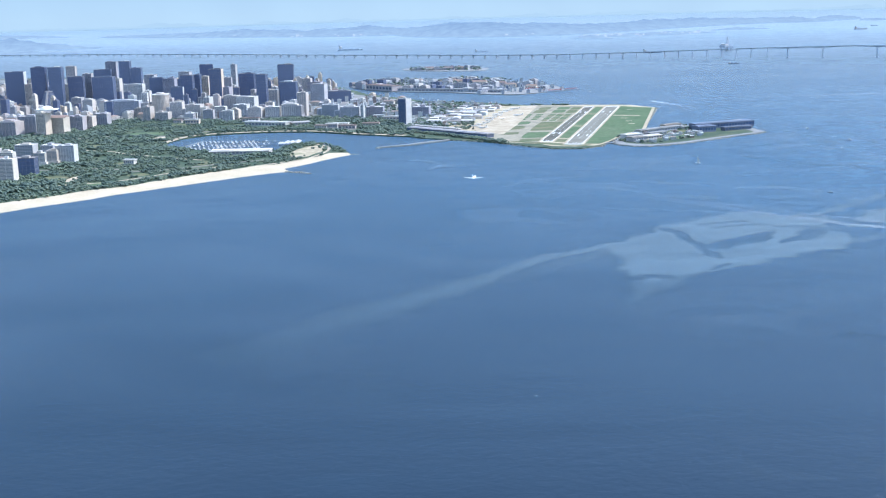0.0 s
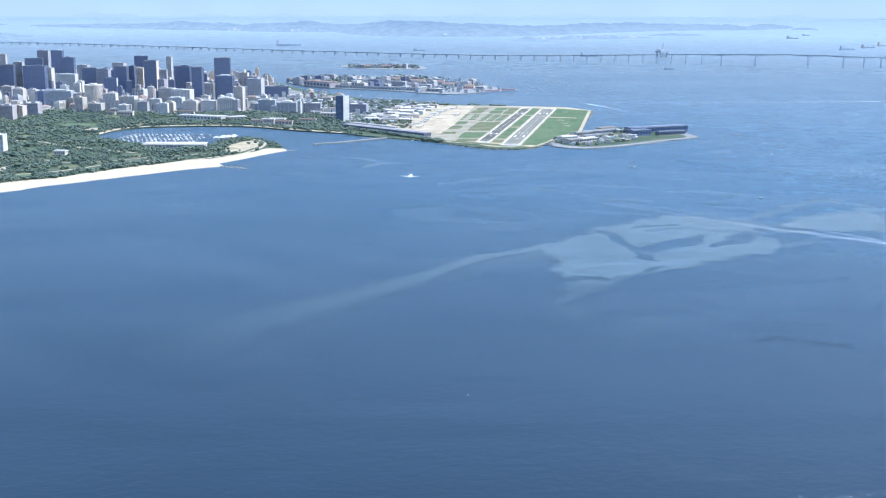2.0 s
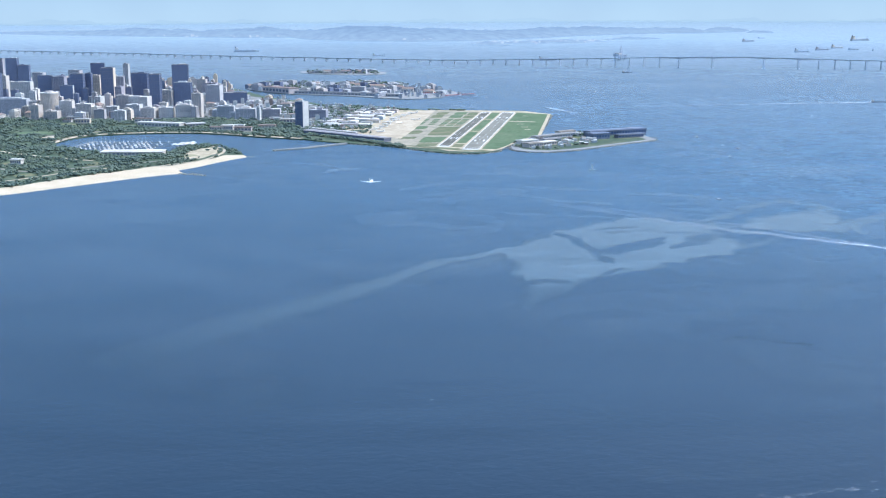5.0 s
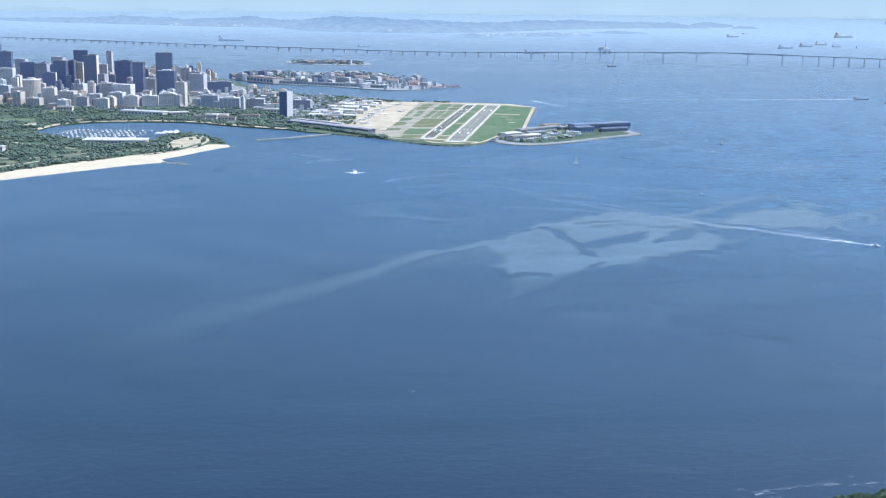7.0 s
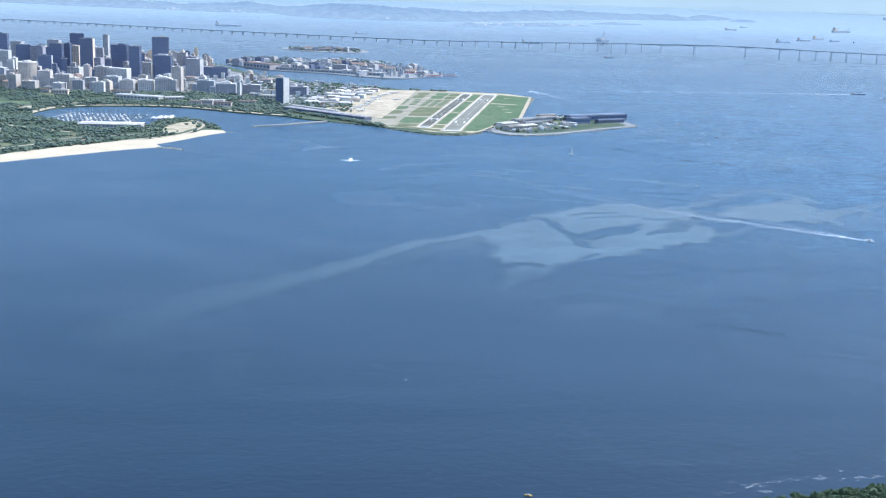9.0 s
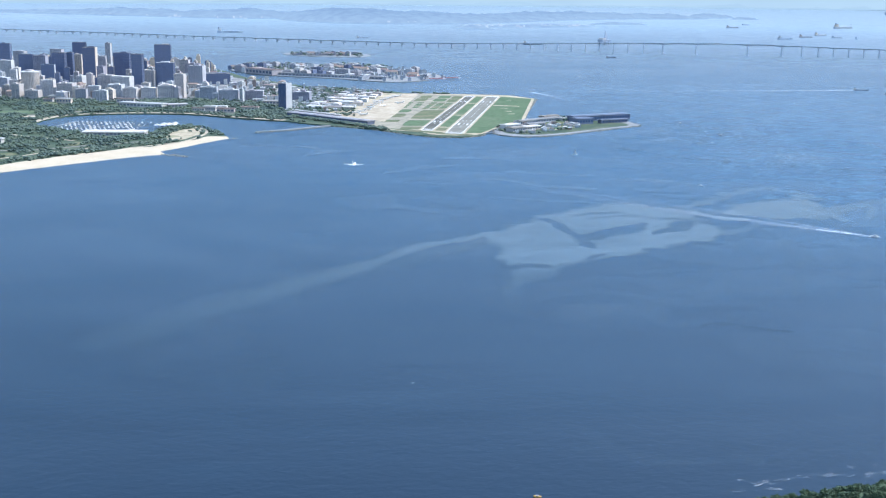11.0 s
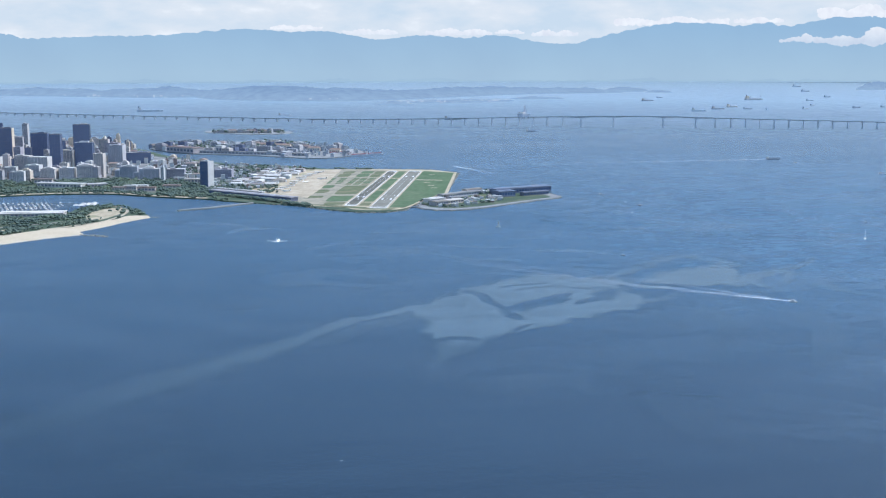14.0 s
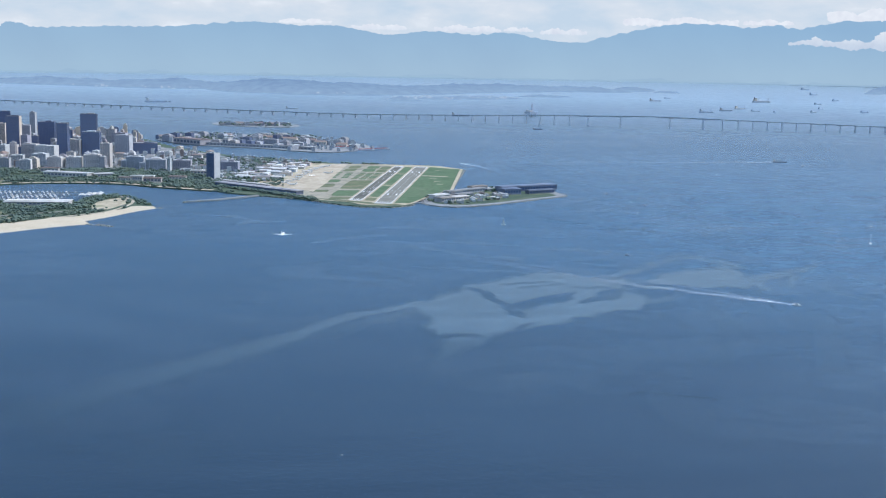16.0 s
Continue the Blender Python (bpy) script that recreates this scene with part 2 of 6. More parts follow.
# Window and tower glass raised and blued to hold the city's haze.
WINDOW = glass_wall("window_glass", (0.14, 0.16, 0.20))
TOWER_GLASS = glass_wall("dark_curtain_wall", (0.125, 0.155, 0.24), 0.25)
BLUE_GLASS = glass_wall("blue_curtain_wall", (0.06, 0.10, 0.19), 0.15)
# Far foliage paler and bluer than leaves: distance haze in the colour.
LEAF = leaf_material("park_foliage", (0.064, 0.094, 0.072), (0.082, 0.115, 0.084), (0.10, 0.134, 0.095))
LEAF_NEAR = leaf_material("hill_foliage", (0.032, 0.060, 0.026), (0.062, 0.102, 0.042), (0.12, 0.162, 0.078))
BARK = plain("bark", (0.16, 0.12, 0.09), 0.95, 0.3, 0.6, 4)
HULL_DARK = plain("dark_hull_paint", (0.13, 0.15, 0.19), 0.6, 0.2, 4, 30)
HULL_RED = plain("red_hull_paint", (0.30, 0.08, 0.06), 0.6, 0.2, 4, 30)
# Hulls paled towards blue-grey: distance haze put into the far ships' colour.
HULL_GREY = plain("grey_hull_paint", (0.50, 0.54, 0.60), 0.6, 0.2, 4, 30)
HULL_HAZED = plain("hazed_hull_paint", (0.46, 0.53, 0.62), 0.6, 0.15, 4, 30)
STEEL = plain("painted_steel", (0.42, 0.46, 0.52), 0.5, 0.15, 3, 20)
# Concrete paled and blued, with distance haze put into its colour.
BRIDGE = plain("bridge_concrete", (0.52, 0.55, 0.59), 0.85, 0.15, 6, 60, each=0.1)
YELLOW = plain("yellow_paint", (0.62, 0.42, 0.10), 0.5, 0.1, 2, 10)
HILL = ground_material("hill_soil", (0.06, 0.08, 0.035), (0.10, 0.11, 0.06), (0.16, 0.14, 0.09), 20, 4)
# Haze painted into glowing colours; range and islands pale towards their foot.
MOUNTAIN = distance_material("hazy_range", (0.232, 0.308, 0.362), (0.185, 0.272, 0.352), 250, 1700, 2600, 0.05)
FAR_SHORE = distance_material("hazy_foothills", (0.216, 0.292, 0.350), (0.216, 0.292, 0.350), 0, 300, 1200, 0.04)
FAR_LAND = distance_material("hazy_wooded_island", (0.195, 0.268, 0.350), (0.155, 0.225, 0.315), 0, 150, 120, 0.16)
# Houses glow by themselves: daylight and haze are painted into this colour.
FAR_HOUSES = distance_material("glowing_haze_houses", (0.29, 0.35, 0.41), (0.31, 0.37, 0.42), 0, 60, 60, 0.25)
CLOUDS = cloud_backdrop_material()
# Cloud glows by itself, with shaded bases and bright tops painted in.
CLOUD_GLOW = distance_material("cumulus_glow", (0.374, 0.404, 0.433), (0.510, 0.501, 0.489), 1200, 1700, 260, 0.10)

# ---- building blocks ----
def finish(name, bm, mat):
    me = bpy.data.meshes.new(name)
    for v in bm.verts:
        v.co *= K
    bmesh.ops.recalc_face_normals(bm, faces=bm.faces)
    bm.to_mesh(me)
    bm.free()
    me.materials.append(mat)
    return me


def part(name, bm, mat, parent, label="", at=(0, 0, 0), turn=0.0):
    """Links a bmesh (full-size metres) as one mesh under a thing or a part."""
    ob = new(name, bm if isinstance(bm, bpy.types.Mesh) else finish(name, bm, mat))
    ob.parent = parent
    ob.location = Vector(at) * K
    ob.rotation_euler = (0, 0, turn)
    return tagged(ob, label)


def thing(name, x, y, z, label, category, turn=0.0, group="", kind=""):
    ob = new(name)
    ob.location = Vector((x, y, z)) * K
    ob.rotation_euler = (0, 0, turn)
    return tagged(ob, label, category, group, kind)


def setting(name, bm, mat, label, category):
    return tagged(new(name, bm if isinstance(bm, bpy.types.Mesh) else finish(name, bm, mat)), label, category, kind="structure")


def box(bm, x0, x1, y0, y1, z0, z1, top=1.0):
    cx, cy = (x0 + x1) / 2, (y0 + y1) / 2
    v = [bm.verts.new((x, y, z0)) for x, y in ((x0, y0), (x1, y0), (x1, y1), (x0, y1))]
    v += [bm.verts.new((cx + (x - cx) * top, cy + (y - cy) * top, z1)) for x, y in ((x0, y0), (x1, y0), (x1, y1), (x0, y1))]
    for f in ((3, 2, 1, 0), (4, 5, 6, 7), (0, 1, 5, 4), (1, 2, 6, 5), (2, 3, 7, 6), (3, 0, 4, 7)):
        bm.faces.new([v[i] for i in f])


def loft(bm, rings, closed=True, caps=True):
    rows = [[bm.verts.new(p) for p in r] for r in rings]
    n = len(rows[0])
    for a, b in zip(rows, rows[1:]):
        for i in range(n if closed else n - 1):
            bm.faces.new((a[i], a[(i + 1) % n], b[(i + 1) % n], b[i]))
    if caps and closed:
        bm.faces.new(rows[0][::-1])
        bm.faces.new(rows[-1])


def disc(x, y, z, r, n=12):
    return [(x + r * math.cos(2 * math.pi * i / n), y + r * math.sin(2 * math.pi * i / n), z) for i in range(n)]


def cyl(bm, x, y, z0, z1, r0, r1=None, n=12):
    loft(bm, [disc(x, y, z0, r0, n), disc(x, y, z1, r0 if r1 is None else r1, n)])


def slab(ring, z0, z1):
    bm = bmesh.new()
    loft(bm, [[(x, y, z0) for x, y in ring], [(x, y, z1) for x, y in ring]])
    return bm


def smooth(points, steps=4, closed=False, rough=0.0, seed=1):
    """A curve through a few corners, a little uneven."""
    rnd = random.Random(seed)
    n = len(points)
    got = []
    last = n if closed else n - 1
    for i in range(last):
        p = [Vector(points[(i + k) % n] if closed else points[min(max(i + k, 0), n - 1)]) for k in (-1, 0, 1, 2)]
        for s in range(steps):
            t = s / steps
            q = 0.5 * (2 * p[1] + (p[2] - p[0]) * t + (2 * p[0] - 5 * p[1] + 4 * p[2] - p[3]) * t * t + (3 * p[1] - p[0] - 3 * p[2] + p[3]) * t ** 3)
            if rough and s:
                q += Vector([rnd.uniform(-rough, rough) for _ in q])
            got.append(tuple(q))
    if not closed:
        got.append(tuple(points[-1]))
    return got


def inside(ring, x, y):
    hit = False
    for (x0, y0), (x1, y1) in zip(ring, ring[1:] + ring[:1]):
        if (y0 > y) != (y1 > y) and x < x0 + (y - y0) * (x1 - x0) / (y1 - y0):
            hit = not hit
    return hit


def ribbon(points, width, z):
    """A flat strip along a curve; width may be a pair for its two ends."""
    bm = bmesh.new()
    w0, w1 = width if isinstance(width, tuple) else (width, width)
    rows = []
    for i, p in enumerate(points):
        a, b = points[max(i - 1, 0)], points[min(i + 1, len(points) - 1)]
        d = Vector((b[0] - a[0], b[1] - a[1])).normalized()
        w = (w0 + (w1 - w0) * i / (len(points) - 1)) / 2
        rows.append([(p[0] - d.y * w, p[1] + d.x * w, z), (p[0] + d.y * w, p[1] - d.x * w, z)])
    loft(bm, rows, closed=False)
    return bm


# ---- water, land and distance ----
def water_sheet():
    bm = bmesh.new()
    rings = [disc(0, 0, 0, r, 96) for r in (1, 400, 1200, 3000, 8000, 20000, 39600)]
    loft(bm, rings, caps=False)
    return setting("water", bm, WATER, "blue bay water with fine ripples and pale streaks", "water")


water_sheet()

BEACH_SEA = smooth([(-2600, 1020), (-1550, 1720), (-994, 2213), (-899, 2312), (-860, 2366), (-815, 2408), (-768, 2452), (-725, 2517), (-674, 2560), (-622, 2610), (-567, 2661), (-511, 2714), (-464, 2757), (-415, 2796), (-374, 2818), (-372, 2840), (-397, 2867), (-372, 2914), (-337, 2972), (-313, 3023), (-287, 3069), (-263, 3106), (-244, 3139)], 4, rough=2.0, seed=3)
BEACH_IN = smooth([(-2700, 1130), (-1620, 1830), (-1030, 2297), (-941, 2426), (-901, 2467), (-850, 2516), (-805, 2576), (-752, 2612), (-700, 2664), (-650, 2735), (-596, 2801), (-537, 2860), (-488, 2908), (-453, 2938), (-436, 2946), (-431, 2949), (-426, 2952), (-405, 2983), (-373, 3022), (-350, 3063), (-320, 3122), (-296, 3167), (-254, 3165)], 4, rough=4.0, seed=4)
COAST = smooth([(-254, 3165), (-276, 3250), (-340, 3376), (-404, 3431), (-462, 3350), (-482, 3262), (-645, 3268), (-725, 3325), (-785, 3380), (-833, 3516), (-777, 3689), (-624, 3756), (-421, 3746), (-248, 3626), (-103, 3549), (-60, 3500)], 3)
AIR_COAST = [(30, 3432), (132, 3362), (195, 3298), (250, 3222), (310, 3168), (385, 3155), (448, 3200), (468, 3258), (484, 3318), (543, 3458), (623, 3569), (808, 4312), (692, 4490), (567, 4495), (389, 4490), (233, 4681), (121, 4768), (-42, 4843), (-193, 5097), (-332, 5335), (-471, 5785), (-648, 6139), (-1200, 6700), (-2300, 7300), (-4200, 7600), (-5200, 6800), (-5200, 1330)]
LAND = BEACH_IN + COAST[1:] + AIR_COAST
setting("ground", slab(LAND, -3, 3.2), PARK, "low green and grey shore ground behind the beach", "ground")

bm = bmesh.new()
n = len(BEACH_SEA)
loft(bm, [[(x, y, z) for (x, y), z in ((BEACH_SEA[i], -0.6), ((BEACH_SEA[i][0] * 0.6 + BEACH_IN[i][0] * 0.4, BEACH_SEA[i][1] * 0.6 + BEACH_IN[i][1] * 0.4), 1.6), ((BEACH_IN[i][0] * 0.85 + BEACH_SEA[i][0] * 0.15, BEACH_IN[i][1] * 0.85 + BEACH_SEA[i][1] * 0.15), 3.0), ((BEACH_IN[i][0] * 1.06 - BEACH_SEA[i][0] * 0.06, BEACH_IN[i][1] * 1.06 - BEACH_SEA[i][1] * 0.06), 3.6))] for i in range(n)], closed=False)
setting("beach", bm, SAND, "broad pale sand beach along the bay", "beach")

CITY_FRONT = [(-5200, 3300), (-2200, 3500), (-1435, 3740), (-1290, 3930), (-1215, 4240), (-1000, 4255), (-774, 4160), (-473, 4215), (-284, 4175), (-155, 4040), (-60, 4080)]
CITY = CITY_FRONT + [(-20, 4600), (-110, 4870), (-240, 5080), (-390, 5330), (-520, 5780), (-700, 6100), (-1250, 6630), (-2300, 7200), (-4100, 7480), (-5100, 6750)]
setting("city_pavement", slab(CITY, 3.0, 3.9), CITY_GROUND, "grey street level of the city centre", "pavement")


def islet(name, ring, label, z=3.0, mat=QUAY, rough=3.0, seed=2):
    return setting(name, slab(smooth(ring, 4, True, rough, seed), -3, z), mat, label, "island")


VILLE = [(500, 3290), (506, 3210), (578, 3170), (687, 3222), (789, 3303), (900, 3392), (968, 3446), (962, 3540), (955, 3660), (890, 3735), (805, 3700), (657, 3610), (540, 3460)]
islet("naval_island", VILLE, "low walled island with pale paving")
setting("island_lawn", slab(smooth([(716 + (x - 716) * 0.88, 3450 + (y - 3450) * 0.86) for x, y in VILLE], 4, True), 2.4, 3.12), PARK, "worn grass and paving on the walled island", "lawn")
COBRAS = [(-455, 5870), (-345, 5620), (-206, 5460), (58, 5310), (306, 5110), (470, 5215), (560, 5400), (540, 5650), (380, 5990), (190, 6290), (-236, 6300), (-420, 6150)]
islet("dockyard_island", COBRAS, "long dockyard island with stone quays", 4.0)
FISCAL = [(-206, 7260), (45, 7050), (278, 7090), (265, 7400), (-170, 7520)]
islet("small_island", FISCAL, "small flat island with trees and houses", 3.0)


def far_hill(name, spine, label, mat, seed=5, cells=26, category="island"):
    """Wooded far island: a ridge with rounded, uneven slopes along a spine of (x, y, height, half width)."""
    pts = smooth(spine, cells)
    rows = []
    for i, (x, y, h, w) in enumerate(pts):
        a, b = pts[max(i - 1, 0)], pts[min(i + 1, len(pts) - 1)]
        d = Vector((b[0] - a[0], b[1] - a[1])).normalized()
        row = []
        for k in range(13):
            s = k / 6 - 1
            u = 0.5 + 0.9 * noise.fractal(Vector((x / 420 + seed, y / 420 + s * 2, 0)), 0.9, 2.0, 5)
            z = max(0, h) * (1 - s * s) ** 0.8 * (0.75 + 0.5 * u) if abs(s) < 1 else -8
            row.append((x - d.y * w * s, y + d.x * w * s, z))
        rows.append(row)
    bm = bmesh.new()
    loft(bm, rows, closed=False)
    return setting(name, bm, mat, label, category)


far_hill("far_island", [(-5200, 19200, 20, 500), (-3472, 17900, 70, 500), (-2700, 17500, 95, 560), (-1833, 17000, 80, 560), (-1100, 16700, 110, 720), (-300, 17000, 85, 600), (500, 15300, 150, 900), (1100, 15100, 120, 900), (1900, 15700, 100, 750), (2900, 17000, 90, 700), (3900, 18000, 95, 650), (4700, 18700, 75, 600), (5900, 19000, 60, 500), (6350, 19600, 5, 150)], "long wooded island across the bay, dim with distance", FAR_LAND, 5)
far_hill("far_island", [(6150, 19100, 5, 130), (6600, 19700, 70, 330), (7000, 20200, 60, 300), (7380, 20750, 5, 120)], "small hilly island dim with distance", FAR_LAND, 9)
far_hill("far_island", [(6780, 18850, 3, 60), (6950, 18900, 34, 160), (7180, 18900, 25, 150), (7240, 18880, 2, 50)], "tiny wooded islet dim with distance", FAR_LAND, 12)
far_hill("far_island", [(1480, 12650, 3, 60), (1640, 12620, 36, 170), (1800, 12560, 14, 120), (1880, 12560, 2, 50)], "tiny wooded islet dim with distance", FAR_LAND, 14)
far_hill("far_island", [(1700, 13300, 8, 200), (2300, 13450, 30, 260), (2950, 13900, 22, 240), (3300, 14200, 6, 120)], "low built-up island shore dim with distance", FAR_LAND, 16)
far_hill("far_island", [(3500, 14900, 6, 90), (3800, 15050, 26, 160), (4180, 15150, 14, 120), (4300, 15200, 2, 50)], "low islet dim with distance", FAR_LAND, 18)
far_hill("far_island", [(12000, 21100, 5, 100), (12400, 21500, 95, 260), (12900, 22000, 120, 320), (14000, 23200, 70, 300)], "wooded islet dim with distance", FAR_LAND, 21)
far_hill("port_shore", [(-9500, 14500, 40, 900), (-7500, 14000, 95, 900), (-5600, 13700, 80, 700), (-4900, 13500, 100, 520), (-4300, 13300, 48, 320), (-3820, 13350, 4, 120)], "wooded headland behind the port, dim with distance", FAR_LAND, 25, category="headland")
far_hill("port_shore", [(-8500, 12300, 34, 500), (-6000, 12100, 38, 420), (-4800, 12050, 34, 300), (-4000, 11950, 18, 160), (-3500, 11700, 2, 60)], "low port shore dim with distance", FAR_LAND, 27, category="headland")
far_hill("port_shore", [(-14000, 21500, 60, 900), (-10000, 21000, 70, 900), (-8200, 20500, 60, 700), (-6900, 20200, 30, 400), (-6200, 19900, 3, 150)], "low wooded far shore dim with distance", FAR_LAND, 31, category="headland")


def far_town(line, count, seed, label):
    """Houses and sheds of the far shore, specks from here; they glow as if sunlit through haze."""
    rnd = random.Random(seed)
    bm = bmesh.new()
    path = smooth(line, 12)
    for _ in range(count):
        x, y = rnd.choice(path)
        x, y = x + rnd.uniform(-90, 90), y + rnd.uniform(-60, 220)
        w, h = rnd.uniform(14, 46), rnd.uniform(7, 16)
        z = rnd.uniform(-4, 26)
        box(bm, x - w / 2, x + w / 2, y - 10, y + 10, -3, z + h)
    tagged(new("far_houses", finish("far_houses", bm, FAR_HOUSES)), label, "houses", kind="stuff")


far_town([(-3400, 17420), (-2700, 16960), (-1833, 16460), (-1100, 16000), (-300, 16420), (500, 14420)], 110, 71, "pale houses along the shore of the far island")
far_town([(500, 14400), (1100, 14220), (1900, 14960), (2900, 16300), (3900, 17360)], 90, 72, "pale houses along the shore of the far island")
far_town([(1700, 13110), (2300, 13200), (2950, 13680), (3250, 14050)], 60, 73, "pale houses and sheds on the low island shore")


def shore_distance(az):
    return 31900 + max(-14, min(34, az)) * 215


def mountains():
    """The range behind the bay, as a far backdrop: bearing to the right, and the height of the crest."""
    crest = smooth([(-40, 1350), (-25, 1300), (-11.8, 1262), (-11.2, 1320), (-10.8, 1430), (-10.5, 1400), (-10.1, 1310), (-9.6, 1275), (-6.3, 1365), (-3.7, 1414), (0, 1618), (2.2, 1551), (4.4, 1551), (6.6, 1323), (8.8, 1442), (10.7, 1381), (12.6, 1442), (15.7, 1183), (18.9, 1620), (20.7, 1810), (22.6, 1810), (24.2, 1738), (25.4, 1832), (26.2, 1720), (27.9, 1899), (30.1, 1959), (45, 1900)], 24)
    bm = bmesh.new()
    rows = []
    for az, h in crest:
        d = shore_distance(az) + 250
        a = radians(az)
        peak = 396 + (h - 396) * d / 37000 + 42 * noise.fractal(Vector((az * 2.2, 3, 0)), 0.8, 2.0, 6) + (46 * (0.3 - abs(noise.noise(Vector((az * 1.5, 11, 0)))) * 1.6) if az > 7 else 0)
        rows.append([((d + 180 * k) * math.sin(a), (d + 180 * k) * math.cos(a), -30 + (peak + 30) * k / 4) for k in range(5)])
    loft(bm, rows, closed=False)
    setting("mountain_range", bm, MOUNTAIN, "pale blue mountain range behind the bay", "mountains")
    bm = bmesh.new()
    rows = []
    for i in range(420):
        az = -40 + i * 0.2
        a, d = radians(az), shore_distance(az)
        h = 50 + 150 * max(0, noise.fractal(Vector((az * 0.28, 9, 0)), 0.8, 2.0, 6)) + 50 * noise.fractal(Vector((az * 1.5, 4, 0)), 0.8, 2, 4)
        rows.append([((d + 60 * k) * math.sin(a), (d + 60 * k) * math.cos(a), max(6, h) * (0, 0.6, 1)[k] - (4 if k == 0 else 0)) for k in range(3)])
    loft(bm, rows, closed=False)
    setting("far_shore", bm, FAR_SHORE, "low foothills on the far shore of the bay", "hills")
    bm = bmesh.new()
    rows = []
    for i in range(97):
        a = 2 * math.pi * i / 96
        rows.append([(39700 * math.sin(a), 39700 * math.cos(a), z) for z in (-200, 1500, 3500, 6000)])
    loft(bm, rows, closed=False)
    setting("backdrop", bm, CLOUDS, "pale sky with low cumulus above the mountains", "sky")


mountains()

# ---- the city ----
FOOT = []            # footprints already built on: x, y, radius
BLOCK_NAME = {"dark": "office_tower", "glass": "office_tower", "grey": "office_block", "light": "city_block", "cream": "apartment_block"}
TOWER_LABEL = {
    "dark": "dark glass office tower with a flat roof",
    "grey": "grey concrete office block with window bands",
    "light": "pale rendered city block with rows of windows",
    "cream": "cream apartment block with balcony bands",
    "glass": "blue glass tower with a pale side wall",
}


def block_parts(parent, w, d, h, style, seed, simple=False, shape=""):
    """A city block: body, floor bands, fins, roof slab, parapet and plant room."""
    rnd = random.Random(seed)
    x, y = w / 2, d / 2
    skin, body = {"dark": (DARK, TOWER_GLASS), "grey": (GREY, WINDOW), "light": (LIGHT, WINDOW), "cream": (CREAM, WINDOW), "glass": (LIGHT, BLUE_GLASS)}[style]
    bm = bmesh.new()
    box(bm, -x, x, -y, y, -3, h)
    part("body", bm, body, parent)
    if style in ("dark", "glass"):
        bm = bmesh.new()
        n = max(3, int(w / rnd.choice((4, 6, 9))))
        for i in range(n + 1):
            px = -x + w * i / n
            for s in (-1, 1):
                box(bm, px - 0.35, px + 0.35, s * y - 0.5, s * y + 0.5, 0, h)
        n = max(2, int(d / 7))
        for i in range(n + 1):
            py = -y + d * i / n
            for s in (-1, 1):
                box(bm, s * x - 0.5, s * x + 0.5, py - 0.35, py + 0.35, 0, h)
        tagged(part("mullion_grid", bm, DARK, parent), kind="stuff")
        bm = bmesh.new()
        z = rnd.uniform(8, 14)
        while z < h - 4:
            box(bm, -x - 0.25, x + 0.25, -y - 0.25, y + 0.25, z, z + 1.0)
            z += rnd.choice((7.2, 10.8, 14.4))
        tagged(part("floor_banding", bm, DARK, parent), kind="stuff")
        if rnd.random() < 0.2 or style == "glass":
            bm = bmesh.new()
            box(bm, x + 0.55, x + 1.8, -y, y, 0, h + 1)
            part("side_wall", bm, LIGHT, parent, "pale blank side wall")
    else:
        bm = bmesh.new()
        z = 0.5
        gap = rnd.choice((3.3, 3.6, 4.2))
        while z < h - 1.5:
            box(bm, -x - 0.5, x + 0.5, -y - 0.5, y + 0.5, z, z + gap * 0.52)
            z += gap
        tagged(part("floor_banding", bm, skin, parent), kind="stuff")
        bm = bmesh.new()
        n = max(2, int(w / rnd.choice((5, 7, 12))))
        for i in range(n + 1):
            px = -x + w * i / n
            for s in (-1, 1):
                box(bm, px - 0.6, px + 0.6, s * y - 0.7, s * y + 0.7, 0, h)
        if simple:
            box(bm, -x - 0.75, -x + 0.4, -y * 0.93, y * 0.93, 0, h)
            box(bm, x - 0.4, x + 0.75, -y * 0.93, y * 0.93, 0, h)
        tagged(part("pier_grid", bm, skin, parent), kind="stuff")
        for s in () if simple else (-1, 1):
            bm = bmesh.new()
            box(bm, s * x - 0.75, s * x + 0.75, -y * 0.93, y * 0.93, 0, h)
            part("end_wall", bm, skin, parent)
    if shape == "podium":
        bm = bmesh.new()
        box(bm, -x * 1.35, x * 1.35, -y * 1.3, y * 1.3, -3, h * 0.3)
        part("podium", bm, skin, parent, "broad lower storeys")
    elif shape == "stepped":
        bm = bmesh.new()
        box(bm, -x * 0.8, x * 0.74, -y * 0.74, y * 0.74, h + 0.8, h + 4.6)
        box(bm, -x * 0.5, x * 0.3, -y * 0.5, y * 0.4, h + 4.6, h + 7.8)
        part("upper_tier", bm, skin, parent, "set-back upper tier")
    elif shape == "wing":
        bm = bmesh.new()
        box(bm, -x * 1.6, -x - 0.8, -y * 1.2, y * 0.9, -3, h * 0.72)
        part("wing", bm, skin, parent, "lower side wing")
        bm = bmesh.new()
        for i in range(int(h * 0.7 / 3.6)):
            box(bm, -x * 1.52, -x * 1.05, -y * 1.2 - 0.2, -y * 1.2 + 0.4, 1.5 + i * 3.6, 3.1 + i * 3.6)
        tagged(part("window_rows", bm, WINDOW, parent), kind="stuff")
    elif shape == "hipped":
        bm = bmesh.new()
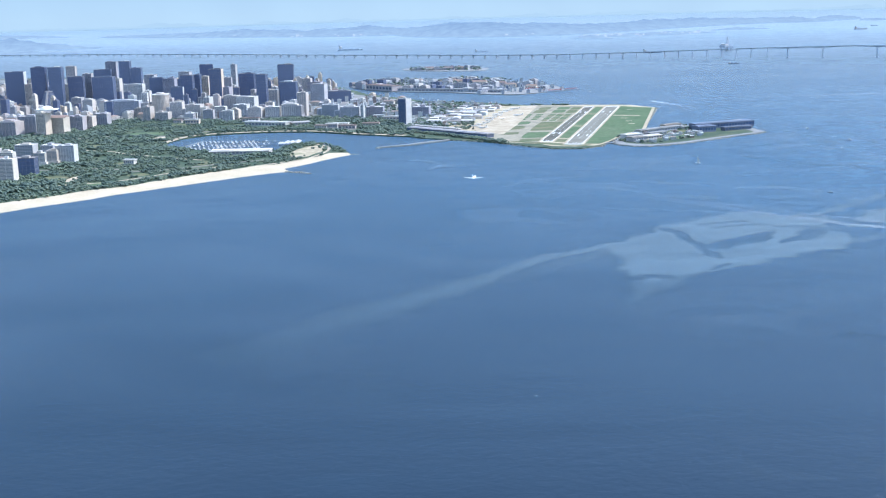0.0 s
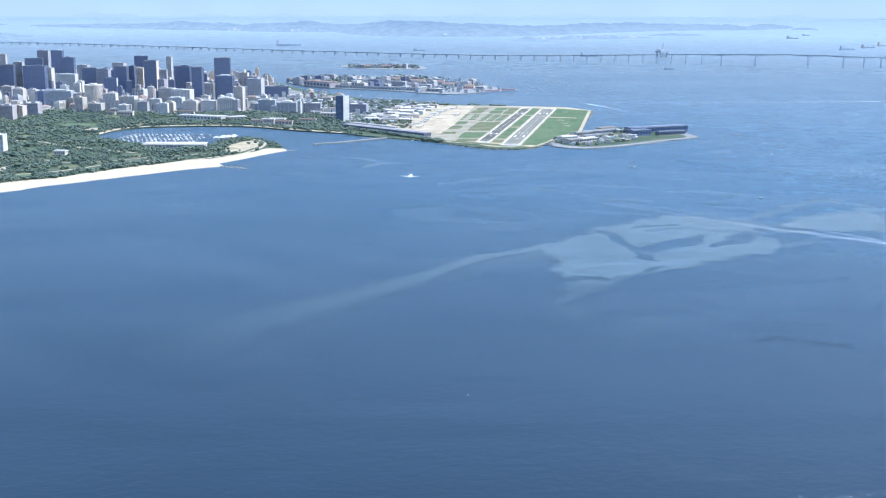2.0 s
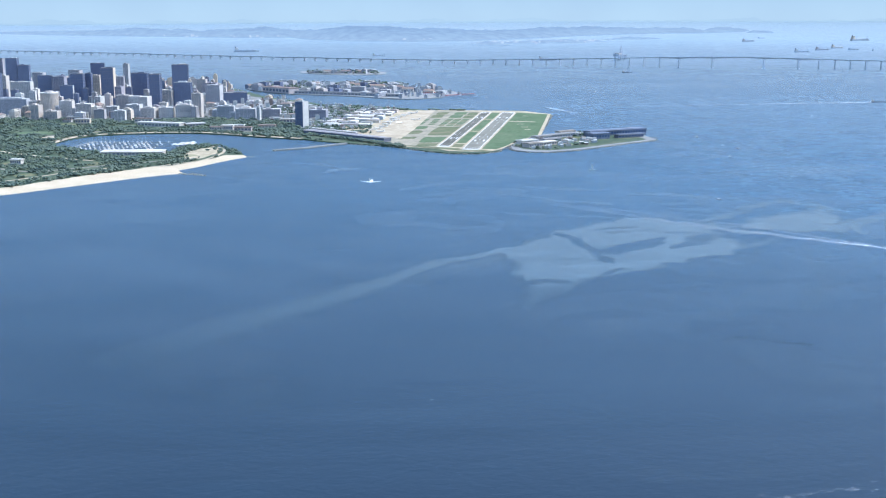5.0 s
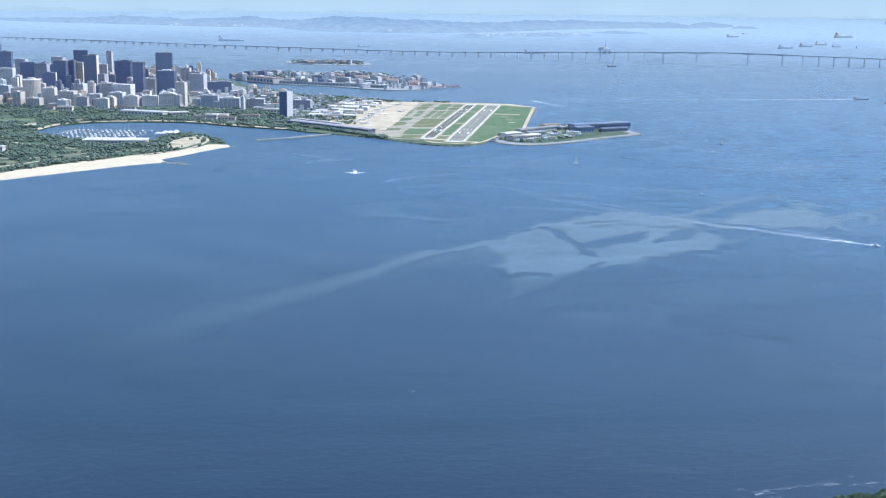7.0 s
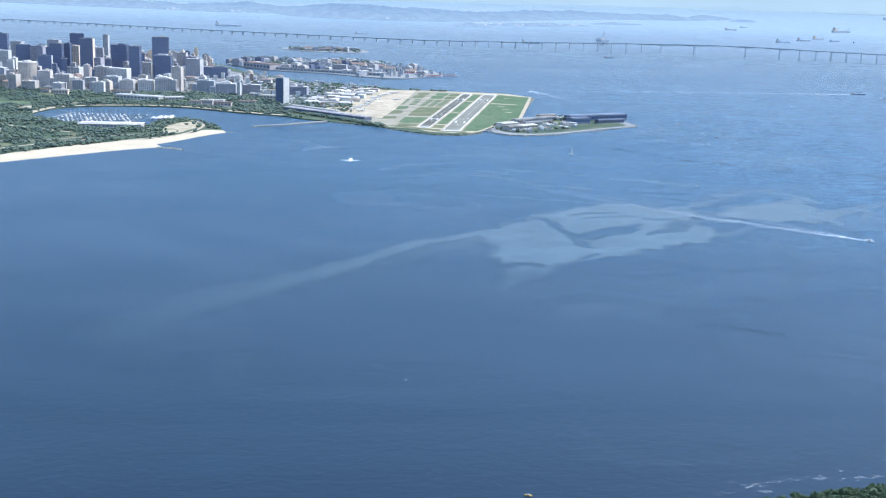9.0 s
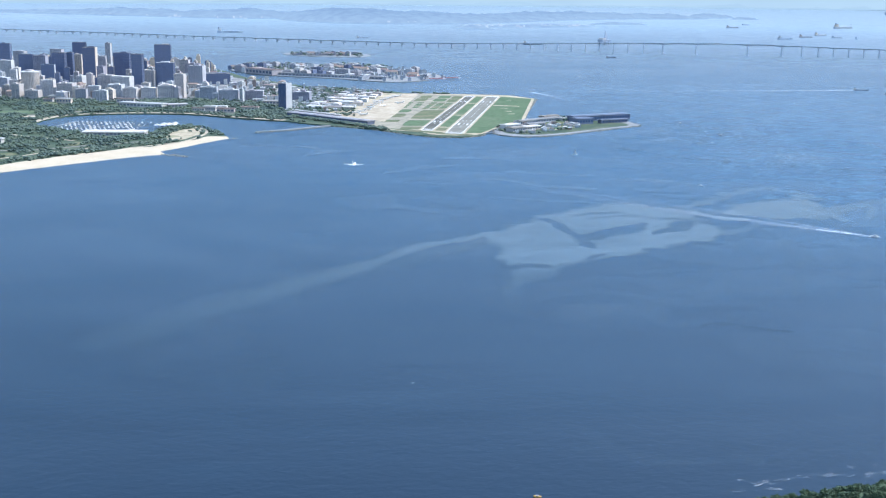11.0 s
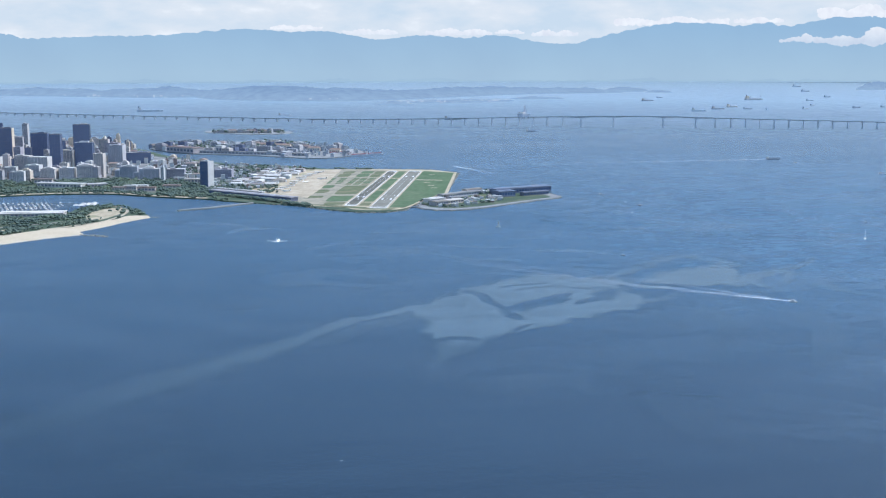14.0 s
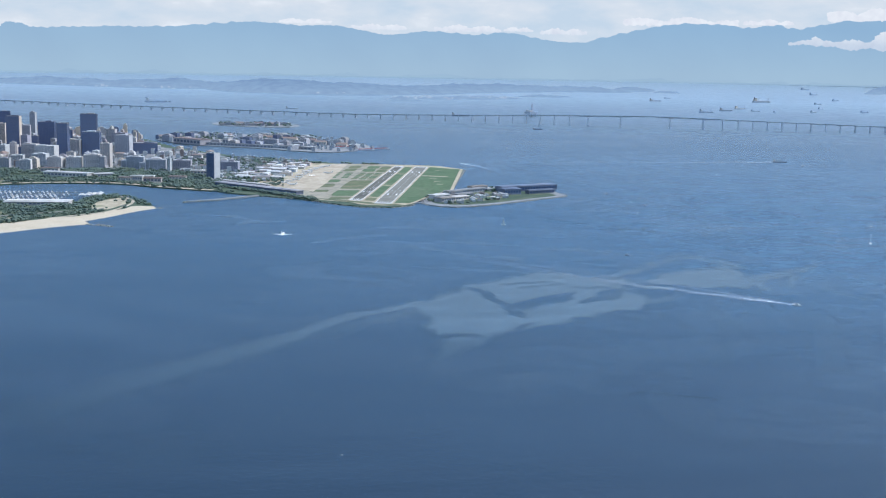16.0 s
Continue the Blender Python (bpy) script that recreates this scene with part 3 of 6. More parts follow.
        loft(bm, [[(-x - 1, -y - 1, h + 0.8), (x + 1, -y - 1, h + 0.8), (x + 1, y + 1, h + 0.8), (-x - 1, y + 1, h + 0.8)], [(-x * 0.6, -0.5, h + y * 0.55), (x * 0.6, -0.5, h + y * 0.55), (x * 0.6, 0.5, h + y * 0.55), (-x * 0.6, 0.5, h + y * 0.55)]])
        part("tile_roof", bm, TILE, parent, "clay tile roof")
    bm = bmesh.new()
    box(bm, -x - 0.9, x + 0.9, -y - 0.9, y + 0.9, h, h + 0.8)
    part("roof", bm, ROOF if style == "dark" or rnd.random() < 0.3 else ROOF_WHITE, parent)
    if simple:
        bm = bmesh.new()
        box(bm, -w * 0.2, w * 0.15, -d * 0.2, d * 0.15, h + 0.8, h + 4.5)
        part("plant_room", bm, skin, parent)
        return
    bm = bmesh.new()
    for a0, a1, b0, b1 in ((-x - 0.9, x + 0.9, -y - 0.9, -y - 0.3), (-x - 0.9, x + 0.9, y + 0.3, y + 0.9), (-x - 0.9, -x - 0.3, -y - 0.3, y + 0.3), (x + 0.3, x + 0.9, -y - 0.3, y + 0.3)):
        box(bm, a0, a1, b0, b1, h + 0.8, h + 2.0)
    part("parapet", bm, skin, parent)
    k = rnd.uniform(0.25, 0.5)
    ox, oy = rnd.uniform(-0.3, 0.3) * w * 0.6, rnd.uniform(-0.2, 0.2) * d
    bm = bmesh.new()
    box(bm, ox - w * k / 2, ox + w * k / 2, oy - d * k / 2, oy + d * k / 2, h + 0.8, h + rnd.uniform(3.5, 7))
    part("plant_room", bm, skin if rnd.random() < 0.6 else LIGHT, parent)
    if rnd.random() < 0.4:
        bm = bmesh.new()
        box(bm, -x * 0.7, -x * 0.35, -y * 0.6, y * 0.1, h + 0.8, h + 3.2)
        part("water_tank", bm, GREY, parent)


def tower(x, y, w, d, h, style, turn=None):
    FOOT.append((x, y, max(w, d) * 0.62))
    name = "office_tower" if h > 70 else BLOCK_NAME[style]
    ob = thing(name, x, y, 3.9, TOWER_LABEL[style], "tower" if h > 70 else "building", radians(random.Random(int(x * 7 + y)).uniform(*((-5, 6) if style == "dark" else (-18, 3))) if turn is None else turn), "city buildings")
    seed = int(abs(x) * 3 + y)
    block_parts(ob, w, d, h, style, seed, False, "" if style in ("dark", "glass") else ("", "", "podium", "", "wing", "stepped")[seed % 6] if h < 60 else "")
    return ob


tower(-1836, 5055, 78, 40, 150, 'dark')
tower(-1692, 4936, 57, 45, 172, 'dark')
tower(-1614, 4915, 54, 45, 172, 'dark')
tower(-1550, 4978, 62, 40, 127, 'dark')
tower(-1532, 5087, 36, 40, 134, 'grey')
tower(-1450, 5036, 91, 40, 121, 'dark')
tower(-1740, 6038, 86, 30, 104, 'dark')
tower(-1712, 6114, 55, 35, 140, 'grey')
tower(-1611, 5999, 54, 35, 146, 'dark')
tower(-1550, 5979, 53, 35, 112, 'dark')
tower(-1316, 5028, 80, 40, 87, 'light')
tower(-1226, 4493, 134, 50, 56, 'grey')
tower(-1107, 4909, 50, 30, 78, 'dark')
tower(-981, 4333, 47, 30, 59, 'light')
tower(-1098, 5082, 52, 35, 117, 'dark')
tower(-1064, 5130, 29, 30, 116, 'dark')
tower(-1041, 5185, 41, 30, 105, 'light')
tower(-953, 4985, 51, 40, 146, 'dark')
tower(-1166, 5853, 63, 30, 126, 'dark')
tower(-1019, 5803, 24, 25, 125, 'grey')
tower(-879, 5337, 69, 45, 105, 'dark')
tower(-707, 4646, 39, 40, 138, 'dark')
tower(-711, 5419, 70, 40, 138, 'dark')
tower(-623, 4811, 68, 45, 95, 'dark')
tower(-685, 4799, 49, 40, 65, 'grey')
tower(-889, 4877, 27, 30, 75, 'light')
tower(-503, 4864, 58, 50, 80, 'grey')
tower(-430, 4964, 104, 60, 43, 'dark')
tower(-117, 3886, 32, 28, 87, 'glass', -40)
tower(-279, 4198, 10, 18, 41, 'light')
tower(-401, 4261, 59, 40, 43, 'grey')
tower(-327, 4243, 70, 40, 35, 'grey')
tower(-236, 4242, 62, 40, 33, 'grey')
tower(-66, 4200, 61, 40, 33, 'grey')
tower(-913, 4321, 56, 40, 50, 'light')
tower(-841, 4218, 35, 40, 37, 'grey')
tower(-829, 4389, 41, 40, 34, 'light')
tower(-763, 4174, 37, 30, 36, 'light')
tower(-746, 4369, 50, 40, 42, 'light')
tower(-679, 4286, 51, 40, 35, 'light')
tower(-617, 4293, 51, 40, 37, 'light')
tower(-552, 4277, 59, 40, 46, 'light')
tower(-510, 4328, 34, 30, 84, 'light')
tower(-808, 4524, 54, 40, 65, 'grey')
tower(-747, 4511, 73, 45, 61, 'light')
tower(-1073, 4269, 30, 30, 50, 'light')
tower(-1017, 4260, 48, 40, 29, 'grey')
tower(-1250, 3982, 53, 45, 46, 'light')
tower(-1220, 4026, 35, 35, 41, 'light')
tower(-1207, 4141, 47, 40, 40, 'grey')
tower(-1421, 3830, 63, 50, 46, 'light')
tower(-1393, 3921, 61, 40, 55, 'grey')
tower(-1313, 3833, 33, 35, 68, 'light')
tower(-1282, 3880, 63, 40, 51, 'cream')
tower(-1719, 4634, 68, 40, 34, 'light')
tower(-1044, 2766, 35, 30, 53, 'cream')
tower(-1041, 2881, 50, 35, 41, 'dark')
tower(-1061, 3059, 33, 30, 31, 'cream')
tower(-1033, 3065, 27, 30, 36, 'cream')
tower(-1003, 3085, 49, 35, 47, 'light')
tower(-1073, 3168, 37, 40, 40, 'grey')
tower(-1163, 3232, 50, 40, 35, 'grey')
tower(-1496, 4802, 41, 40, 51, 'grey')
tower(-1413, 4676, 40, 35, 50, 'light')
tower(-1372, 5547, 52, 30, 98, 'grey')
tower(-1300, 5356, 60, 30, 95, 'dark')
tower(-1235, 5340, 55, 35, 90, 'grey')
tower(-1237, 5685, 58, 30, 101, 'grey')
tower(-956, 5257, 39, 35, 93, 'grey')
tower(-603, 5318, 39, 40, 77, 'grey')
tower(-567, 5310, 61, 45, 61, 'light')
tower(-1851, 5877, 45, 30, 132, 'grey')
tower(-1771, 5030, 29, 25, 97, 'light')
tower(-1647, 5141, 25, 25, 86, 'light')
tower(-1443, 5236, 27, 25, 101, 'light')
tower(-1239, 4887, 23, 25, 59, 'light')


def cathedral():
    """A truncated cone with four tall light strips of glass."""
    ob = thing("cathedral", -1642, 4905, 3.9, "dark conical cathedral with pale vertical window strips", "church")
    bm = bmesh.new()
    rings = []
    for i in range(9):
        z = 72 * i / 8
        r = 50 - 29 * i / 8
        rings.append(disc(0, 0, z, r, 24))
        if i < 8:
            rings.append(disc(0, 0, z + 7.5, r - 3.4 + 1.6, 24))
    loft(bm, rings)
    part("shell", bm, DARK, ob)
    for k in range(4):
        a = -math.pi / 2 - 0.18 + k * math.pi / 2
        bm = bmesh.new()
        rows = []
        for z, r, w in ((0, 51.5, 9), (73, 22.5, 9)):
            c, s = math.cos(a), math.sin(a)
            rows.append([(c * r - s * w / 2, s * r + c * w / 2, z), (c * r + s * w / 2, s * r - c * w / 2, z), (c * (r - 6) + s * w / 2, s * (r - 6) - c * w / 2, z), (c * (r - 6) - s * w / 2, s * (r - 6) + c * w / 2, z)])
        loft(bm, rows)
        part("window_strip", bm, LIGHT, ob, "pale tall window strip")
    bm = bmesh.new()
    cyl(bm, 0, 0, 72, 76, 22, 20, 24)
    part("roof", bm, LIGHT, ob)
    FOOT.append((-1642, 4905, 70))
    FOOT.append((-1610, 4800, 50))
    FOOT.append((-1570, 4690, 40))


def round_tower():
    ob = thing("round_tower", -1058, 4402, 3.9, "pale round tower block with ribbed walls", "tower")
    bm = bmesh.new()
    cyl(bm, 0, 0, -3, 83, 31, 31, 40)
    part("body", bm, LIGHT, ob)
    bm = bmesh.new()
    for i in range(40):
        a = 2 * math.pi * i / 40
        cyl(bm, 31.2 * math.cos(a), 31.2 * math.sin(a), 0, 82, 1.1, 1.1, 6)
    tagged(part("ribbing", bm, CREAM, ob), kind="stuff")
    bm = bmesh.new()
    cyl(bm, 0, 0, 83, 87, 33, 33, 40)
    part("roof", bm, ROOF_WHITE, ob)
    bm = bmesh.new()
    cyl(bm, 0, 0, 87, 92, 16, 15, 24)
    part("plant_room", bm, LIGHT, ob)
    FOOT.append((-1058, 4402, 38))


cathedral()
round_tower()

bm = bmesh.new()
box(bm, -32, 32, -25, 25, 0.0, 3.5)
dome = thing("domed_roof", -1300, 3835, 86, "white stepped rooftop pavilion on a pale block", "roof pavilion")
part("base", bm, WHITE, dome)
bm = bmesh.new()
loft(bm, [disc(0, 0, 3.5, 22, 20), disc(0, 0, 9, 18, 20), disc(0, 0, 13, 9, 20), disc(0, 0, 14, 2, 20)])
part("dome", bm, WHITE, dome)

bm = bmesh.new()
loft(bm, [[(-33, -22, 0), (33, -22, 0), (33, 22, 0), (-33, 22, 0)], [(-32, -2, 7), (32, -2, 7), (32, 2, 7), (-32, 2, 7)]])
red_roof = thing("tiled_roof", -1282, 3880, 57.5, "red clay tile roof on a cream block", "roof")
part("roof_slopes", bm, TILE, red_roof)


def pavilion(name, x0, y0, x1, y1, depth, h, mat_wall, mat_roof, label, bays=14, z=3.5):
    """A long low building: walls, row of openings, overhanging roof."""
    L = math.hypot(x1 - x0, y1 - y0)
    ob = thing(name, (x0 + x1) / 2, (y0 + y1) / 2, z, label, "building", math.atan2(y1 - y0, x1 - x0))
    bm = bmesh.new()
    box(bm, -L / 2, L / 2, -depth / 2, depth / 2, -1, h)
    part("shell", bm, mat_wall, ob)
    bm = bmesh.new()
    box(bm, -L / 2 - 2, L / 2 + 2, -depth / 2 - 2, depth / 2 + 2, h, h + 1.4)
    box(bm, -L / 2, L / 2, -depth / 4, depth / 4, h + 1.4, h + 2.6)
    part("roof", bm, mat_roof, ob)
    for i in range(bays):
        bm = bmesh.new()
        px = -L / 2 + L * (i + 0.5) / bays
        w = L / bays * 0.32
        box(bm, px - w, px + w, -depth / 2 - 0.3, -depth / 2 + 0.3, h * 0.3, h * 0.75)
        part("window", bm, BLUE_GLASS if mat_wall is DARK else WINDOW, ob)
    FOOT.append(((x0 + x1) / 2, (y0 + y1) / 2, L * 0.45))
    return ob


pavilion("museum_hall", -668, 4010, -520, 3945, 34, 13, LIGHT, ROOF_WHITE, "long low white museum hall among trees", 12)
pavilion("museum_hall", -512, 3960, -452, 3985, 30, 10, LIGHT, ROOF_WHITE, "low white hall beside the park", 6)
pavilion("marina_hall", -640, 3212, -474, 3206, 54, 9, GREY, ROOF_WHITE, "long white-roofed marina hall on the quay", 16)

# the low and middling blocks that fill the centre
KINDS = []
for i, (w, d, h, st, shape) in enumerate(((34, 26, 30, "light", "stepped"), (28, 30, 42, "cream", "wing"), (44, 28, 24, "grey", ""), (26, 26, 52, "light", "podium"), (52, 24, 20, "cream", "hipped"), (30, 40, 34, "grey", "stepped"), (24, 24, 60, "dark", ""), (40, 30, 16, "light", "hipped"),
                                             (20, 22, 46, "grey", "podium"), (38, 22, 26, "cream", "stepped"), (22, 34, 36, "light", "wing"), (60, 18, 28, "grey", "wing"), (30, 26, 38, "dark", ""), (18, 18, 64, "cream", "stepped"))):
    ob = thing(BLOCK_NAME[st], -2000 - 60 * i, 5200, 3.9, TOWER_LABEL[st] if st != "dark" else "dark glass city block with a flat roof", "building", 0, "city buildings")
    block_parts(ob, w, d, h, st, 900 + i, True, shape)
    FOOT.append((-2000 - 60 * i, 5200, 34))
    KINDS.append((ob, w, d, h))

rnd = random.Random(11)
made, tries = 0, 0
while made < 520 and tries < 16000:
    tries += 1
    x, y = rnd.uniform(-2750, -40), rnd.uniform(3650, 6500)
    if not inside(CITY, x, y) or x < -0.44 * y - 120:
        continue
    ob, w, d, h = rnd.choice(KINDS)
    if any((x - a) ** 2 + (y - b) ** 2 < (r + 15) ** 2 for a, b, r in FOOT):
        continue
    if x > -420 and h > 32 or y > 5700 and h > 45:
        continue
    FOOT.append((x, y, 15))
    sz = rnd.uniform(0.75, 1.25) * (0.7 if x > -420 else 1.0)
    copy_thing(ob, Matrix.Translation(Vector((x, y, 3.9)) * K) @ Matrix.Rotation(radians(rnd.choice((0, 90)) + rnd.uniform(-22, 4)), 4, "Z") @ Matrix.Diagonal((rnd.uniform(0.65, 1.1), rnd.uniform(0.65, 1.1), sz, 1)))
    made += 1
# apartment rows among the trees by the bay
for x, y, k, s in ((-1110, 2830, 1, 1.0), (-1140, 2960, 4, 1.4), (-1160, 3080, 0, 1.1), (-1240, 3180, 2, 1.3), (-1090, 2700, 3, 0.8)):
    ob = KINDS[k][0]
    FOOT.append((x, y, 22))
    copy_thing(ob, Matrix.Translation(Vector((x, y, 3.2)) * K) @ Matrix.Diagonal((1, 1, s, 1)))


def low_town(name, count, area, x0, x1, y0, y1, label, seed, z=3.9, tall=16, keep=6.0, dull=False):
    """Small houses and roof sheds between the larger blocks, too small to tell apart."""
    rnd = random.Random(seed)
    sheets = [bmesh.new() for _ in range(5)]
    n = 0
    for _ in range(count * 12):
        if n >= count:
            break
        x, y = rnd.uniform(x0, x1), rnd.uniform(y0, y1)
        if not inside(area, x, y) or x < -0.44 * y - 60 or any((x - a) ** 2 + (y - b) ** 2 < (r * 0.9 + keep) ** 2 for a, b, r in FOOT):
            continue
        FOOT.append((x, y, 6.5))
        w, d, h = rnd.uniform(7, 17), rnd.uniform(7, 15), rnd.uniform(5, tall)
        bm = sheets[rnd.choice((0, 0, 1, 1, 2, 3))]
        box(bm, x - w / 2, x + w / 2, y - d / 2, y + d / 2, z - 1, z + h)
        top = sheets[4] if rnd.random() < 0.6 else sheets[3]
        box(top, x - w / 2 - 0.4, x + w / 2 + 0.4, y - d / 2 - 0.4, y + d / 2 + 0.4, z + h, z + h + 0.7)
        if rnd.random() < 0.5:
            box(bm, x - w * 0.2, x + w * 0.2, y - d * 0.2, y + d * 0.2, z + h + 0.7, z + h + 3.2)
        n += 1
    for bm, mat, what in zip(sheets, (GREY, LIGHT, GREY, DARK, ROOF) if dull else (LIGHT, CREAM, GREY, TILE, ROOF_WHITE), ("grey", "pale", "dull grey", "dark blue-grey", "dark-roofed") if dull else ("pale", "cream", "grey", "tile-roofed", "white-roofed")):
        tagged(new(name, finish(name, bm, mat)), what + " " + label, "houses", kind="stuff")


low_town("low_houses", 620, CITY, -2700, -60, 3750, 5900, "small houses packed between the city blocks", 41, tall=26)
low_town("airport_sheds", 170, [(-140, 3760), (20, 3720), (70, 3900), (150, 4330), (250, 4600), (120, 4720), (-30, 4780), (-120, 4500)], -140, 250, 3720, 4780, "small sheds and offices beside the airport", 43, 3.6, 12)


# ---- the bridge ----
BRIDGE_LINE = smooth([(-5200, 11700, 16), (-4300, 11350, 18), (-3026, 10850, 21), (-1857, 10120, 23), (-1010, 9480, 25), (-263, 9040, 25.5), (643, 8500, 28), (1100, 8265, 37), (1585, 8040, 51), (2077, 7830, 66), (2533, 7665, 75), (2820, 7570, 76), (3061, 7500, 72), (3308, 7440, 65), (3853, 7310, 54), (4167, 7225, 48), (5200, 6930, 38), (6300, 6600, 30)], 14)


def bridge():
    ob = thing("bridge", 0, 0, 0, "long grey concrete bridge on many piers across the bay", "bridge")
    pts = [Vector(p) for p in BRIDGE_LINE]
    cum = [0.0]
    for a, b in zip(pts, pts[1:]):
        cum.append(cum[-1] + math.hypot(b.x - a.x, b.y - a.y))

    def along(s):
        i = max(k for k in range(len(cum) - 1) if cum[k] <= s) if s > 0 else 0
        f = (s - cum[i]) / (cum[i + 1] - cum[i])
        d = (pts[i + 1] - pts[i])
        return pts[i].lerp(pts[i + 1], f), math.atan2(d.y, d.x)

    def nearest(x, y):
        return min(range(len(pts)), key=lambda k: (pts[k].x - x) ** 2 + (pts[k].y - y) ** 2)

    mid = (cum[nearest(2533, 7665)] + cum[nearest(2820, 7570)]) / 2 + 8
    left, s = [], mid - 168
    for gap in [222, 128, 106] + [97.5] * 90:
        left.append(s)
        s -= gap
    right, s = [], mid + 168
    for gap in [222, 130, 106] + [97.5] * 40:
        right.append(s)
        s += gap
    stations = sorted(v for v in left + right if 60 < v < cum[-1] - 60)
    bm = bmesh.new()
    rows = []
    for p, q in zip(pts, pts[1:] + [pts[-1] * 2 - pts[-2]]):
        d = Vector((q.x - p.x, q.y - p.y)).normalized()
        n = Vector((-d.y, d.x))
        deep = 5.0
        for v in left[:2] + right[:2]:
            c, _ = along(v)
            deep = max(deep, 11 - 0.05 * (Vector((c.x - p.x, c.y - p.y))).length)
        rows.append([(p.x + n.x * w, p.y + n.y * w, p.z + z) for w, z in ((13, 0), (13, -1.2), (6, -deep), (-6, -deep), (-13, -1.2), (-13, 0))])
    loft(bm, rows)
    part("deck", bm, BRIDGE, ob)
    for side in (13, -13):
        bm = bmesh.new()
        rows = []
        for p, q in zip(pts, pts[1:] + [pts[-1] * 2 - pts[-2]]):
            d = Vector((q.x - p.x, q.y - p.y)).normalized()
            n = Vector((-d.y, d.x))
            rows.append([(p.x + n.x * (side + e), p.y + n.y * (side + e), p.z + z) for e, z in ((-0.3, 0.003), (0.3, 0.003), (0.3, 1.2), (-0.3, 1.2))])
        loft(bm, rows)
        part("parapet", bm, BRIDGE, ob)
    bm = bmesh.new()
    for s in (-7, 7):
        box(bm, -2.6, 2.6, s - 2.6, s + 2.6, 0.0, 1.0)
    box(bm, -3.0, 3.0, -9.6, 9.6, 0.94, 1.0)
    shaft = finish("pier", bm, BRIDGE)
    bm = bmesh.new()
    box(bm, -5, 5, -12, 12, -3, 3.5)
    cap_small = finish("pile_cap", bm, BRIDGE)
    bm = bmesh.new()
    box(bm, -11, 11, -18, 18, -3, 5)
    cap_large = finish("pile_cap", bm, BRIDGE)
    for v in stations:
        p, a = along(v)
        near = abs(v - mid)
        pier = part("pier", shaft, BRIDGE, ob, at=(p.x, p.y, 0), turn=a)
        pier.scale = (1.5 if near < 420 else 0.9, 0.9, p.z - 4.5)
        part("pile_cap", cap_large if near < 420 else cap_small, BRIDGE, ob, at=(p.x, p.y, 0), turn=a)


bridge()

# ---- the airport ----
AX, AY = 376.0, 3243.0
UX, UY = 0.972, -0.236
VX, VY = 0.236, 0.972
AIR_TURN = math.atan2(UY, UX)


def air(u, v):
    """A place on the airfield: u across to the right of the main runway, v along it."""
    return AX + u * UX + v * VX, AY + u * UY + v * VY


def air_ring(uv):
    return [air(u, v) for u, v in uv]


def patch(name, uv, z, mat, label, category, curve=0):
    ring = air_ring(uv)
    if curve:
        ring = smooth(ring, curve, True)
    return setting(name, slab(ring, 2.5, z), mat, label, category)


patch("airfield", [(-420, 250), (-300, 120), (-200, 40), (-90, 0), (-60, -42), (10, -50), (60, -30), (82, 10), (95, 85), (122, 240), (175, 370), (163, 1150), (60, 1262), (-60, 1270), (-250, 1262), (-400, 1230), (-520, 1250), (-560, 700)], 3.6, EARTH, "pale earth margin round the airfield", "airfield")
patch("grass_field", [(30, 10), (72, 12), (90, 90), (112, 250), (164, 385), (152, 1140), (30, 1196)], 4.0, GRASS, "bright mown grass beside the runway", "grass")
patch("grass_strip", [(-62, 150), (-32, 150), (-32, 470), (-62, 470)], 4.0, GRASS, "green grass strip between the runways", "grass")
patch("grass_strip", [(-62, 500), (-32, 500), (-32, 880), (-62, 880)], 4.0, GRASS, "green grass strip between the runways", "grass")
patch("grass_strip", [(-62, 905), (-32, 905), (-32, 1180), (-62, 1180)], 4.0, GRASS, "green grass strip between the runways", "grass")
patch("grass_strip", [(-62, 50), (-32, 50), (-32, 128), (-62, 128)], 4.0, DRY_GRASS, "dry grass strip between the runways", "grass")
patch("taxiway", [(-300, 90), (-104, 50), (-104, 1205), (-300, 1225)], 3.85, TAXI, "worn concrete taxiways and dry verges beside the runway", "taxiway")
patch("runway", [(-23, -10), (23, -10), (23, 1200), (-23, 1200)], 4.1, ASPHALT, "dark asphalt main runway with white markings", "runway")
patch("runway", [(-102, 45), (-70, 45), (-70, 1195), (-102, 1195)], 4.1, DARK_ASPHALT, "dark asphalt second runway with white markings", "runway")
patch("apron", [(-400, 420), (-330, 300), (-245, 235), (-250, 500), (-292, 1225), (-392, 1190), (-402, 900)], 4.05, APRON, "broad pale concrete apron", "apron")
patch("seaside_grass", [(-205, 60), (-110, 8), (-30, -30), (40, -36), (62, -12), (-95, 34), (-190, 85)], 3.8, DRY_GRASS, "dry grass by the sea wall", "grass")


def grass_island(u0, u1, v0, v1, corner, mat):
    """An island of grass with cut corners; its far edge leans a little, like the taxiways."""
    lean = 0.15 * (u1 - u0)
    c, d = min(corner, (u1 - u0) * 0.4), min(corner, (v1 - v0) * 0.4)
    uv = [(u0 + c, v0), (u1 - c, v0 + lean), (u1, v0 + lean + d), (u1 - 2, v1 + lean - d), (u1 - c, v1 + lean), (u0 + c, v1), (u0 - 2, v1 - d), (u0, v0 + d)]
    patch("grass_island", uv, 4.0, mat, "grass island between the taxiways", "grass", 3 if corner > 12 else 0)


grass_island(-182, -104, 346, 612, 18, DRY_GRASS)
grass_island(-176, -106, 143, 298, 16, GRASS)
grass_island(-262, -212, 368, 474, 22, DRY_GRASS)
grass_island(-264, -218, 527, 618, 16, GRASS)
